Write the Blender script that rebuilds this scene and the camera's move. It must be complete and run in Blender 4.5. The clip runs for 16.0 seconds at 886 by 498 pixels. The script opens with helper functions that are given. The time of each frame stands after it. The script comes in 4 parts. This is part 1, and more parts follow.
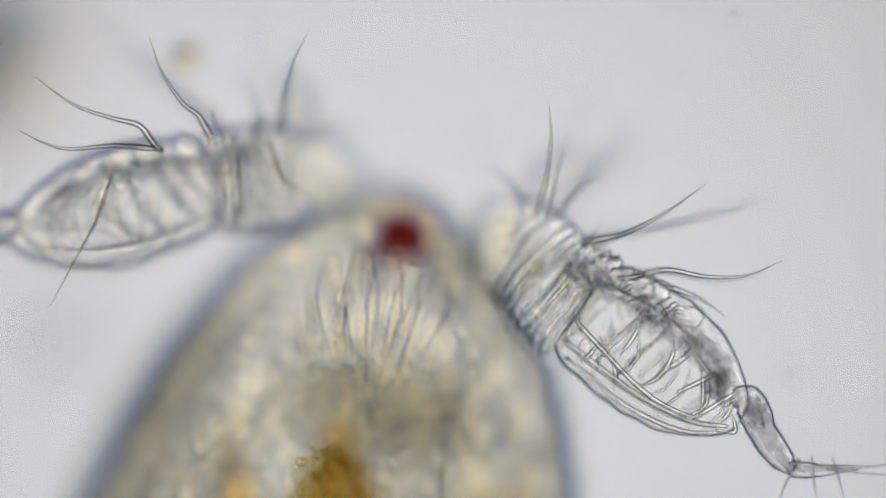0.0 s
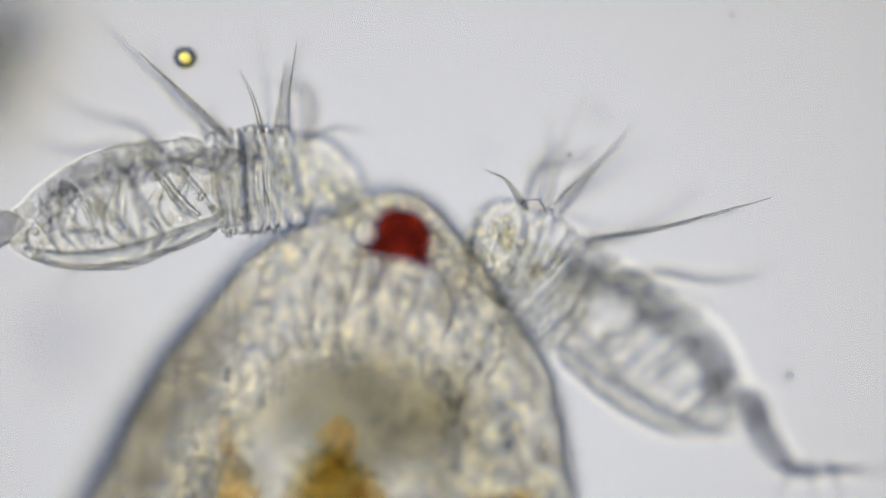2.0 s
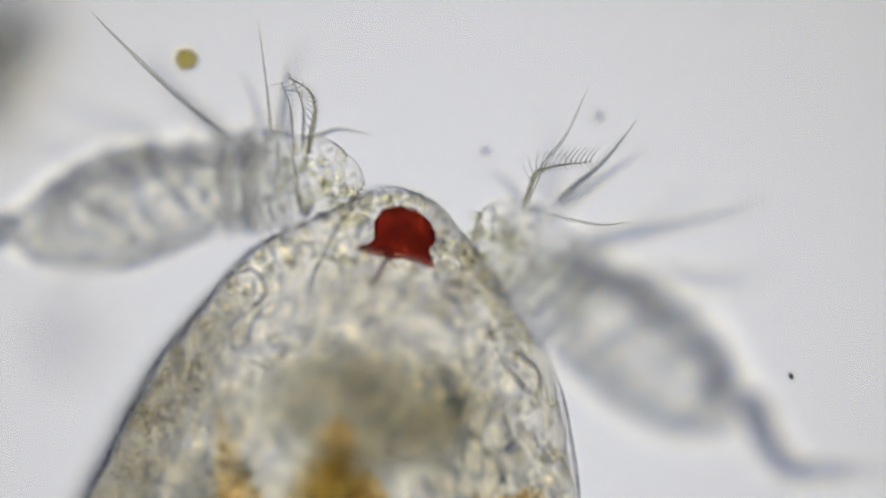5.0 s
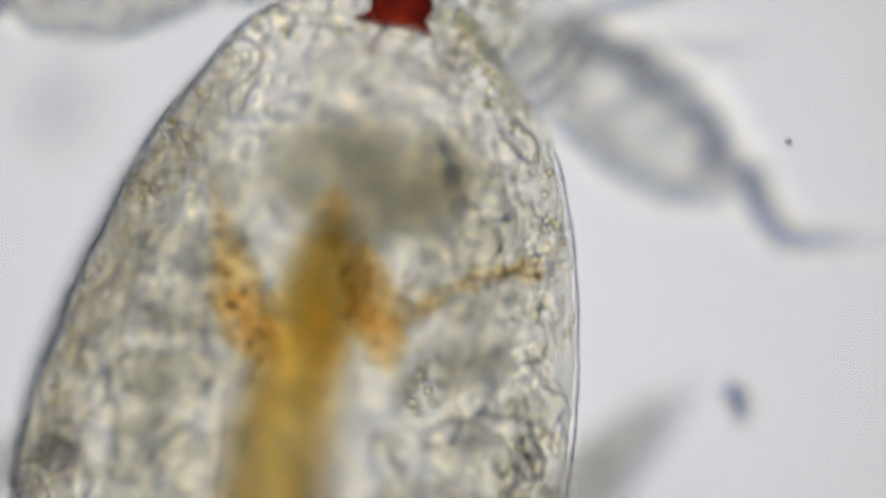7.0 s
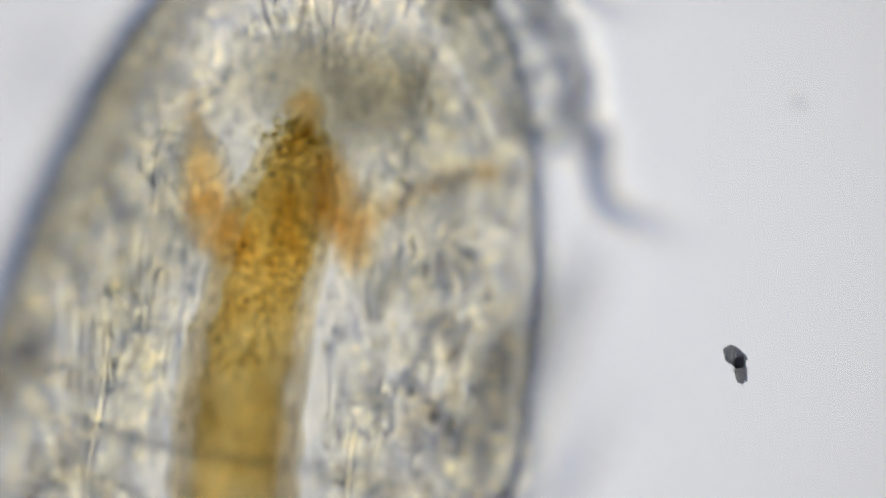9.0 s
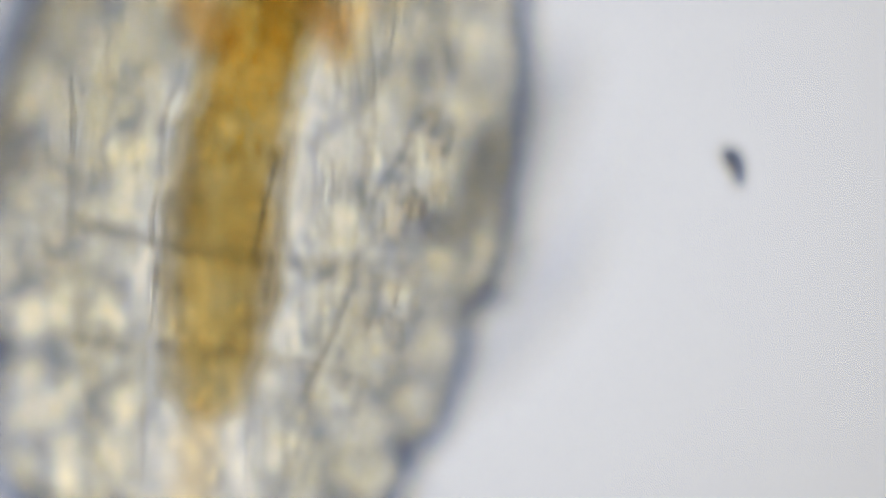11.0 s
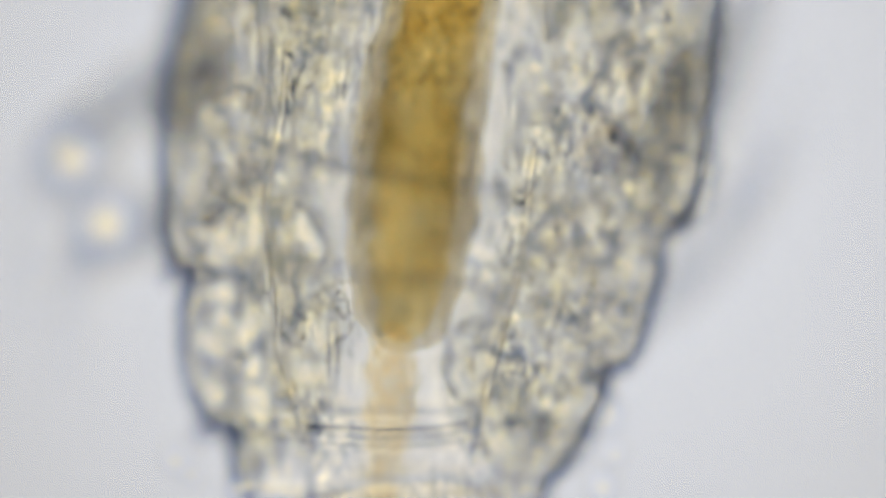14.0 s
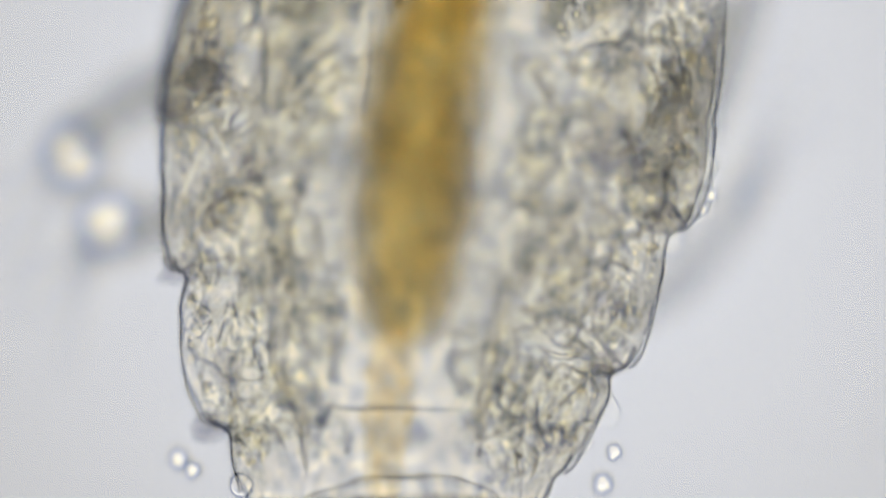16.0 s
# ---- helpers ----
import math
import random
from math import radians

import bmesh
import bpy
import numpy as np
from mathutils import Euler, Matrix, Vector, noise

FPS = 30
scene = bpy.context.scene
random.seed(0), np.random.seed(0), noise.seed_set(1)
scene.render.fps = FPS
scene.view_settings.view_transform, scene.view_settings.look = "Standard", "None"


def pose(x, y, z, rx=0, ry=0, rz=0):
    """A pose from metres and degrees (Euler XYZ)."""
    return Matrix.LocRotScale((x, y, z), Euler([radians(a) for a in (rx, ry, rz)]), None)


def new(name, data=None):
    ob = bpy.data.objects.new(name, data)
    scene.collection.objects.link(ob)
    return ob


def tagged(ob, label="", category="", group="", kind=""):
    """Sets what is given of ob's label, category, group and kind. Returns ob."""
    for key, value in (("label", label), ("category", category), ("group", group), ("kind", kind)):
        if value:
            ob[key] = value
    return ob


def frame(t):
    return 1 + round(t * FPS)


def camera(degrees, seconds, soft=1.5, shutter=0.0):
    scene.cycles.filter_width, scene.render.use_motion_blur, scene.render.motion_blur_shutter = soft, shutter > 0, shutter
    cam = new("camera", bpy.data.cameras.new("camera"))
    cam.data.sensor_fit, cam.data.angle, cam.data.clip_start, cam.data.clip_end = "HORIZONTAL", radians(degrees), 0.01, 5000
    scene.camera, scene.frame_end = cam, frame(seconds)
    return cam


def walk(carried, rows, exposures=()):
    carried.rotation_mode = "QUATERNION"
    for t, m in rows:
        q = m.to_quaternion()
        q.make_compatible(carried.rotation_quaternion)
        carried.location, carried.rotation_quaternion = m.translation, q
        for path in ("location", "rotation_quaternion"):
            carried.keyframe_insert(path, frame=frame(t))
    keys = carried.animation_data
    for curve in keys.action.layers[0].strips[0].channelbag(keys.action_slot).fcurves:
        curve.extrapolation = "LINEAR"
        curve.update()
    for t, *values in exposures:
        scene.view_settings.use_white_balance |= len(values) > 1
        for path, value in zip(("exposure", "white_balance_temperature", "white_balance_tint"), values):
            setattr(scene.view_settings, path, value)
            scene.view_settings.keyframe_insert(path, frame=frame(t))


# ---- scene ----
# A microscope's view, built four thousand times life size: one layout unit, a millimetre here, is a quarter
# of a micrometre on the slide. x to the side, y down the animal, z towards the lens.
U = 0.001
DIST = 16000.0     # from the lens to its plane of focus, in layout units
APERTURE = 0.21    # half the light cone that the lens takes in, as a slope


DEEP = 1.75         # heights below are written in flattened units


def at(x, y, z=0.0):
    return Vector(((x - 784) * U, (441 - y) * U, z * DEEP * U))


# ---- camera and its walk ----
cam = camera(2 * math.degrees(math.atan(784 / DIST)), 16.0, soft=1.6, shutter=0.5)
cam.data.dof.use_dof = True
cam.data.dof.focus_distance = DIST * U
cam.data.dof.aperture_fstop = cam.data.lens * 1e-3 / (2 * APERTURE * DIST * U)

# seconds, sideways and lengthwise travel of the stage, height of the plane of focus
STAGE = [
    (0.0, 0, 0, 119), (0.5, 0, 0, 112), (0.8, 0, 0, 103), (1.0, 0, 0, 94), (1.5, 0, 0, 70), (2.0, 0, 0, 52),
    (2.5, 0, 0, 36), (3.0, 0, 0, 18), (3.5, 0, 0, 5), (5.8, 2, 0, -8), (6.0, 2, -2, -10), (6.2, 0, -20, -12),
    (6.3, 0, -70, -14), (6.4, -1, -160, -16), (6.5, -3, -246, -18), (6.6, -3, -300, -18), (6.8, -4, -362, -18),
    (7.0, -4, -408, -16), (7.2, -4, -438, -14), (7.5, -4, -452, -8), (8.0, -4, -454, 25), (8.2, -4, -454, 40),
    (9.2, -9, -485, 86), (10.3, -14, -516, 120), (10.5, -14, -516, 123), (10.7, -14, -532, 127), (10.8, -14, -600, 129),
    (10.9, -14, -705, 132), (11.0, -14, -828, 133), (11.1, -14, -906, 135), (11.2, -14, -950, 138), (11.5, -13, -966, 144),
    (11.7, -10, -966, 147), (11.9, 54, -965, 149), (12.0, 140, -964, 150), (12.1, 228, -963, 151), (12.3, 312, -962, 151),
    (12.5, 329, -961, 150), (12.7, 329, -961, 145), (13.0, 329, -961, 128), (13.5, 329, -961, 98), (14.0, 329, -961, 70),
    (14.5, 329, -961, 46), (15.0, 329, -961, 28), (15.5, 329, -961, 12), (16.0, 329, -961, 2)]
rows = []
for t, dx, dy, f in STAGE:
    p = at(784 - dx, 441 - dy, DIST / DEEP + f)
    rows.append((t, pose(p.x, p.y, p.z)))
walk(cam, rows, ((0.0, 0.0, 6540, 10), (6.5, 0.02, 6520, 10), (8.0, 0.10, 6490, 10), (11.0, 0.12, 6460, 9.7), (11.6, 0.05, 6440, 9.5), (12.5, 0.07, 6430, 9.5), (13.5, 0.10, 6430, 9.5), (16.0, 0.10, 6430, 9.5)))

# ---- light: the lamp field under the slide, and a dim room ----
world = bpy.data.worlds.new("room")
scene.world = world
world.use_nodes = True
world.node_tree.nodes["Background"].inputs["Color"].default_value = (0.86, 0.90, 1.0, 1)
world.node_tree.nodes["Background"].inputs["Strength"].default_value = 0.20
scene.view_settings.exposure = 0.0
scene.cycles.max_bounces = scene.cycles.transmission_bounces = scene.cycles.transparent_max_bounces = 40     # many clear layers lie over one another


# ---- materials ----
MID = (520, 1100, 0)     # middle of the animal


def nodes_of(name):
    m = bpy.data.materials.new(name)
    m.use_nodes = True
    nt = m.node_tree
    nt.nodes.clear()
    out = nt.nodes.new("ShaderNodeOutputMaterial")
    return m, nt, out


def mottle(nt, size, detail=3.0, rough=0.55, stretch=(1, 1, 1), warp=0.0, low=0.35, high=0.65):
    """Noise of that size in layout units, spread to 0..1."""
    co = nt.nodes.new("ShaderNodeTexCoord")
    mp = nt.nodes.new("ShaderNodeMapping")
    for k in range(3):
        mp.inputs["Scale"].default_value[k] = 1 / (size * U * stretch[k])
    nz = nt.nodes.new("ShaderNodeTexNoise")
    nz.inputs["Scale"].default_value = 1.0
    nz.inputs["Detail"].default_value = detail
    nz.inputs["Roughness"].default_value = rough
    nz.inputs["Distortion"].default_value = warp
    rm = nt.nodes.new("ShaderNodeMapRange")
    rm.inputs["From Min"].default_value, rm.inputs["From Max"].default_value = low, high
    nt.links.new(co.outputs["Object"], mp.inputs["Vector"])
    nt.links.new(mp.outputs["Vector"], nz.inputs["Vector"])
    nt.links.new(nz.outputs["Fac"], rm.inputs["Value"])
    return rm.outputs["Result"]


def blend(nt, fac, a, b):
    mx = nt.nodes.new("ShaderNodeMix")
    mx.data_type = "RGBA"
    for sock, v in ((mx.inputs[6], a), (mx.inputs[7], b)):
        if hasattr(v, "is_output"):
            nt.links.new(v, sock)
        else:
            sock.default_value = (*v, 1)
    nt.links.new(fac, mx.inputs[0])
    return mx.outputs[2]


def bumped(nt, layers):
    """A chain of bumps: (height socket, height in layout units)."""
    last = None
    for sock, h in layers:
        b = nt.nodes.new("ShaderNodeBump")
        b.inputs["Strength"].default_value = 1.0
        b.inputs["Distance"].default_value = h * U
        nt.links.new(sock, b.inputs["Height"])
        if last:
            nt.links.new(last, b.inputs["Normal"])
        last = b.outputs["Normal"]
    return last


def clear(name, pale, dark, ior, sizes=(60, 14), bumps=((30, 6), (8, 1.5)), stretch=(1, 1, 1), rough=0.0, warp=0.4):
    """Living tissue that light passes: bends it, tints it, with mottles at two sizes and fine relief."""
    m, nt, out = nodes_of(name)
    c = blend(nt, mottle(nt, sizes[0], 3, 0.6, stretch, warp), pale, dark)
    mid = tuple((p + d) / 2 for p, d in zip(pale, dark))
    c2 = blend(nt, mottle(nt, sizes[1], 3, 0.6, stretch, warp), pale, mid)
    mul = nt.nodes.new("ShaderNodeMix")
    mul.data_type, mul.blend_type = "RGBA", "MIX"
    mul.inputs[0].default_value = 0.5
    nt.links.new(c, mul.inputs[6])
    nt.links.new(c2, mul.inputs[7])
    relief = bumped(nt, [(mottle(nt, s, 2, 0.5, stretch, warp, 0.2, 0.8), h) for s, h in bumps]) if bumps else None
    rf = nt.nodes.new("ShaderNodeBsdfRefraction")
    rf.inputs["IOR"].default_value = ior
    rf.inputs["Roughness"].default_value = rough
    nt.links.new(mul.outputs[2], rf.inputs["Color"])
    if relief:
        nt.links.new(relief, rf.inputs["Normal"])
    nt.links.new(rf.outputs[0], out.inputs["Surface"])
    return m


def striped(name, pale, dark, ior, pitch, height):
    """Muscle: clear, with fine cross stripes."""
    m, nt, out = nodes_of(name)
    co = nt.nodes.new("ShaderNodeTexCoord")
    wv = nt.nodes.new("ShaderNodeTexWave")
    wv.wave_type, wv.bands_direction, wv.wave_profile = "BANDS", "Y", "SIN"
    wv.inputs["Scale"].default_value = 0.314 / (pitch * U)
    wv.inputs["Distortion"].default_value = 1.5
    wv.inputs["Detail"].default_value = 1.0
    wv.inputs["Detail Scale"].default_value = 0.3
    nt.links.new(co.outputs["Object"], wv.inputs["Vector"])
    stripe = nt.nodes.new("ShaderNodeMath")      # the stripes come and go
    stripe.operation = "MULTIPLY"
    nt.links.new(wv.outputs["Fac"], stripe.inputs[0])
    nt.links.new(mottle(nt, 90, 0, 0.5, (1, 1, 1), 0.0, 0.1, 0.6), stripe.inputs[1])
    c = blend(nt, mottle(nt, 40, 3, 0.6, (0.5, 3, 1)), pale, dark)
    rf = nt.nodes.new("ShaderNodeBsdfRefraction")
    rf.inputs["IOR"].default_value = ior
    rf.inputs["Roughness"].default_value = 0.0
    nt.links.new(c, rf.inputs["Color"])
    nt.links.new(bumped(nt, [(mottle(nt, 30, 2, 0.5, (0.4, 3, 1)), 4), (stripe.outputs[0], height)]), rf.inputs["Normal"])
    nt.links.new(rf.outputs[0], out.inputs["Surface"])
    return m


def stained(name, pale, dark, size, stretch=(1, 1, 1)):
    """A pigment that only soaks up light."""
    m, nt, out = nodes_of(name)
    tr = nt.nodes.new("ShaderNodeBsdfTransparent")
    nt.links.new(blend(nt, mottle(nt, size, 2, 0.5, stretch, 0.0, 0.25, 0.75), pale, dark), tr.inputs["Color"])
    nt.links.new(tr.outputs[0], out.inputs["Surface"])
    return m


def soaked(name, fore, aft, size=40, y0=1000.0, y1=1300.0, vary=0.5):
    """Pigmented contents: soaks up light by the depth of it that lies under each point; the tints are for a hundred units of depth,
    before and behind a stretch of the body."""
    m, nt, out = nodes_of(name)
    co = nt.nodes.new("ShaderNodeTexCoord")
    sp = nt.nodes.new("ShaderNodeSeparateXYZ")
    rm = nt.nodes.new("ShaderNodeMapRange")
    rm.interpolation_type = "SMOOTHSTEP"
    rm.inputs["From Min"].default_value, rm.inputs["From Max"].default_value = (MID[1] - y0) * U, (MID[1] - y1) * U
    nt.links.new(co.outputs["Object"], sp.inputs[0])
    nt.links.new(sp.outputs["Y"], rm.inputs["Value"])
    c = blend(nt, rm.outputs["Result"], fore, aft)
    at_depth = nt.nodes.new("ShaderNodeAttribute")
    at_depth.attribute_name = "depth"
    dense = nt.nodes.new("ShaderNodeMapRange")
    dense.inputs["To Min"].default_value, dense.inputs["To Max"].default_value = 1 - vary, 1 + vary
    nt.links.new(mottle(nt, size, 3, 0.55, (1, 1.8, 1), 0.0, 0.25, 0.75), dense.inputs["Value"])
    amount = nt.nodes.new("ShaderNodeMath")
    amount.operation = "MULTIPLY"
    nt.links.new(at_depth.outputs["Fac"], amount.inputs[0])
    nt.links.new(dense.outputs["Result"], amount.inputs[1])
    cut, mix = nt.nodes.new("ShaderNodeSeparateColor"), nt.nodes.new("ShaderNodeCombineColor")
    nt.links.new(c, cut.inputs[0])
    for k in range(3):
        pw = nt.nodes.new("ShaderNodeMath")
        pw.operation = "POWER"
        nt.links.new(cut.outputs[k], pw.inputs[0])
        nt.links.new(amount.outputs[0], pw.inputs[1])
        nt.links.new(pw.outputs[0], mix.inputs[k])
    tr = nt.nodes.new("ShaderNodeBsdfTransparent")
    nt.links.new(mix.outputs[0], tr.inputs["Color"])
    nt.links.new(tr.outputs[0], out.inputs["Surface"])
    return m


def lamp_light(name, middle, rim, spread):
    """The lamp's glow, brightest in its middle and falling off towards the rim of the condenser."""
    m, nt, out = nodes_of(name)
    co = nt.nodes.new("ShaderNodeTexCoord")
    ln = nt.nodes.new("ShaderNodeVectorMath")
    ln.operation = "LENGTH"
    dv = nt.nodes.new("ShaderNodeMath")
    dv.operation, dv.inputs[1].default_value = "DIVIDE", spread * U
    sq = nt.nodes.new("ShaderNodeMath")
    sq.operation, sq.inputs[1].default_value = "POWER", 2.0
    ng = nt.nodes.new("ShaderNodeMath")
    ng.operation, ng.inputs[1].default_value = "MULTIPLY", -1.0
    ex = nt.nodes.new("ShaderNodeMath")
    ex.operation = "EXPONENT"
    em = nt.nodes.new("ShaderNodeEmission")
    fr = nt.nodes.new("ShaderNodeMapRange")      # the condenser's colour fringe
    fr.inputs["From Min"].default_value, fr.inputs["From Max"].default_value = 0.3, 1.7
    nt.links.new(dv.outputs[0], fr.inputs["Value"])
    nt.links.new(blend(nt, fr.outputs["Result"], middle, rim), em.inputs["Color"])
    gain = nt.nodes.new("ShaderNodeMath")
    gain.operation, gain.inputs[1].default_value = "MULTIPLY", LAMP_GAIN
    nt.links.new(co.outputs["Object"], ln.inputs[0])
    for a, b in ((ln.outputs["Value"], dv.inputs[0]), (dv.outputs[0], sq.inputs[0]), (sq.outputs[0], ng.inputs[0]), (ng.outputs[0], ex.inputs[0]), (ex.outputs[0], gain.inputs[0]), (gain.outputs[0], em.inputs["Strength"])):
        nt.links.new(a, b)
    nt.links.new(em.outputs[0], out.inputs["Surface"])
    return m


LAMP_GAIN = 3.17
LAMP = lamp_light("lamp_field_light", (0.683, 0.598, 0.375), (0.376, 0.545, 1.05), 2690)
GLASS = stained("slide_glass", (0.995, 0.997, 0.998), (0.985, 0.988, 0.99), 400)
CORE = clear("body_tissue", (1.0, 0.992, 0.972), (0.965, 0.96, 0.955), 1.007, (140, 30), ((110, 18), (24, 3)), (1, 1.6, 1))
# mottle tints carry light: warm pale for highlights, bluish dark for shade
FLESH = clear("inner_tissue", (1.0, 0.988, 0.94), (0.93, 0.93, 0.94), 1.055, (170, 30), ((120, 36), (50, 8), (15, 3.0)), (1, 1.4, 1), 0.0, 0.5)
CUTICLE = clear("cuticle", (0.995, 0.995, 0.99), (0.975, 0.97, 0.96), 1.008, (80, 12), ((40, 4), (9, 1)))
LIMB = clear("limb_cuticle", (1.0, 0.998, 0.97), (0.99, 0.99, 0.99), 1.027, (40, 12), ((50, 6), (14, 1.8)), (1, 1, 1), 0.0, 1.2)
LIMB_SOFT = clear("limb_soft_cuticle", (1.0, 0.998, 0.975), (0.99, 0.99, 0.985), 1.026, (40, 12), ((30, 4), (10, 1.0)), (1, 1, 1), 0.0, 1.2)
LIMB_IN = clear("limb_muscle", (1.0, 0.995, 0.955), (0.975, 0.975, 0.975), 1.13, (30, 9), ((16, 3),), (1, 1, 1))
LIMB_BASE = clear("limb_base_cuticle", (1.0, 0.995, 0.965), (0.96, 0.96, 0.96), 1.018, (40, 12), ((30, 14), (9, 5)), (1, 1, 1), 0.0, 1.2)
LIMB_CORE = soaked("limb_core", (0.26, 0.26, 0.285), (0.26, 0.26, 0.285), 9, 900, 1000, 0.97)
LIMB_TIP = clear("limb_tip_cuticle", (0.98, 0.975, 0.955), (0.89, 0.89, 0.91), 1.06, (22, 8), ((16, 4),), (1, 1, 1), 0.0, 1.2)
SETA = clear("seta_cuticle", (0.97, 0.965, 0.94), (0.88, 0.87, 0.82), 1.15, (30, 8), ())
PLUME = clear("plume_cuticle", (0.90, 0.88, 0.79), (0.70, 0.68, 0.58), 1.12, (20, 7), ((9, 3),))
LEG = soaked("leg_tissue", (0.40, 0.385, 0.33), (0.42, 0.41, 0.37), 80, 900, 1000, 0.3)
MUSCLE = striped("muscle", (0.998, 0.995, 0.98), (0.965, 0.96, 0.95), 1.035, 6.6, 2.0)
STRAND = clear("strand", (0.99, 0.985, 0.97), (0.94, 0.935, 0.94), 1.065, (40, 10), ())
GUT = soaked("gut_wall", (0.70, 0.59, 0.34), (0.55, 0.485, 0.35), 60, 900, 1250, 0.5)
GUT_DROP = clear("gut_drop", (1.0, 0.985, 0.88), (1.0, 0.94, 0.70), 1.03, (20, 8), ())
CLUMP = clear("tissue_clump", (1.0, 0.998, 0.985), (0.985, 0.985, 0.985), 1.010, (60, 16), ((40, 8), (12, 1.5)))
CLUMP_SMALL = clear("tissue_clump_small", (1.0, 0.997, 0.975), (0.985, 0.985, 0.985), 1.014, (30, 9), ((10, 1.5),))
HEAD_GRAIN = clear("head_grain", (1.0, 0.995, 0.95), (0.96, 0.96, 0.955), 1.016, (20, 8), ((9, 1.5),))
GREY_PATCH = soaked("grey_patch", (0.50, 0.50, 0.54), (0.50, 0.50, 0.54), 40, 900, 1000, 0.6)
GUT_FOOD = soaked("gut_contents", (0.86, 0.57, 0.14), (0.88, 0.71, 0.31), 70, 1000, 1190, 0.6)
ORANGE = soaked("gland_tissue", (0.94, 0.60, 0.22), (0.94, 0.60, 0.22), 26, 900, 1000, 0.8)
HINDGUT = soaked("hindgut_tissue", (0.92, 0.74, 0.44), (0.92, 0.72, 0.40), 22, 900, 1000, 0.7)
ORANGE_DROP = clear("gland_drop", (1.0, 0.97, 0.88), (1.0, 0.92, 0.72), 1.028, (20, 8), ())
CELL = clear("cell", (1.0, 0.99, 0.97), (0.975, 0.965, 0.95), 1.015, (40, 12), ((20, 3),))
BRIGHT_BALL = clear("bright_ball_wall", (1.0, 0.995, 0.985), (0.99, 0.985, 0.98), 1.03, (40, 12), ((14, 2),))
BEAD = clear("oil_bead", (1.0, 0.99, 0.93), (0.99, 0.97, 0.86), 1.05, (20, 8), ())
DROP = clear("oil_drop", (1.0, 0.99, 0.92), (0.99, 0.97, 0.84), 1.14, (20, 8), ())
WALL = clear("tissue_wall", (1.0, 0.99, 0.96), (0.97, 0.965, 0.96), 1.055, (30, 9), ((14, 2),))
GRAIN = clear("tissue_grain", (1.0, 0.99, 0.95), (0.99, 0.98, 0.95), 1.016, (30, 9), ())
EYE = stained("eye_pigment", (0.60, 0.21, 0.13), (0.31, 0.075, 0.085), 34)
HEAD_MUSCLE = striped("head_muscle", (1.0, 0.995, 0.975), (0.96, 0.95, 0.94), 1.05, 9.0, 1.4)
FORE_DARKENING = soaked("fore_darkening", (0.46, 0.44, 0.36), (0.46, 0.44, 0.36), 90, 900, 1000, 0.5)
LENS = clear("eye_lens", (0.99, 0.99, 0.985), (0.95, 0.95, 0.96), 1.022, (20, 6), ((12, 3),))
SIDE = soaked("dark_side_tint", (0.46, 0.44, 0.38), (0.46, 0.44, 0.38), 90, 900, 1000, 0.25)
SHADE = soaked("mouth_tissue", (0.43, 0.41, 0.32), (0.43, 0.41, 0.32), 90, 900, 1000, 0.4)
ALGA = clear("alga_wall", (1.0, 0.985, 0.85), (0.98, 0.95, 0.74), 1.12, (12, 6), ((9, 1),))
PLASTID = stained("chloroplast", (0.98, 0.93, 0.55), (0.93, 0.82, 0.30), 10)
GRIT = stained("grit", (0.6, 0.6, 0.6), (0.2, 0.2, 0.22), 18)
MURK = stained("murk", (0.85, 0.84, 0.81), (0.6, 0.6, 0.57), 60)
HAZE = stained("haze_flake", (0.97, 0.965, 0.96), (0.90, 0.895, 0.88), 40)

# ---- mesh tools ----
home = {}


def spline(pts, per):
    """Catmull-Rom through rows of numbers."""
    p = np.array(pts, float)
    ext = np.vstack([2 * p[0] - p[1], p, 2 * p[-1] - p[-2]])
    out = []
    for i in range(len(p) - 1):
        a, b, c, d = ext[i:i + 4]
        for k in range(per):
            t = k / per
            out.append(0.5 * (2 * b + (c - a) * t + (2 * a - 5 * b + 4 * c - d) * t * t + (3 * b - a - 3 * c + d) * t ** 3))
    out.append(p[-1])
    return np.array(out)


def tube(pts, n=10, per=4, flat=1.0, wrinkle=0.0, size=20.0, ripple=0.0, pitch=20.0, caps=True):
    """A closed tube along rows of (x, y, z, radius)."""
    c = spline(pts, per)
    c[:, 3] = np.maximum(c[:, 3], 0.2)
    verts, faces = [], []
    along = 0.0
    for i, row in enumerate(c):
        a, b = c[max(i - 1, 0)][:3], c[min(i + 1, len(c) - 1)][:3]
        d = Vector(b - a).normalized()
        side = d.cross(Vector((0, 0, 1)))
        side = side.normalized() if side.length > 1e-4 else Vector((1, 0, 0))
        up = side.cross(d)
        if i:
            along += float(np.linalg.norm(row[:3] - c[i - 1][:3]))
        for k in range(n):
            q = 2 * math.pi * k / n
            v = side * math.cos(q) + up * (math.sin(q) * flat / DEEP)
            r = row[3]
            if wrinkle:
                r *= 1 + wrinkle * noise.noise(Vector(row[:3]) / size + v * (row[3] / size))
            if ripple:
                r += ripple * math.sin(2 * math.pi * along / pitch)
            verts.append(tuple(Vector(row[:3]) + v * r))
    m = len(c)
    for i in range(m - 1):
        for k in range(n):
            faces.append((i * n + k, i * n + (k + 1) % n, (i + 1) * n + (k + 1) % n, (i + 1) * n + k))
    verts += [tuple(c[0][:3]), tuple(c[-1][:3])] if caps else []
    for k in range(n if caps else 0):
        faces.append((m * n, (k + 1) % n, k))
        faces.append((m * n + 1, (m - 1) * n + k, (m - 1) * n + (k + 1) % n))
    return verts, faces


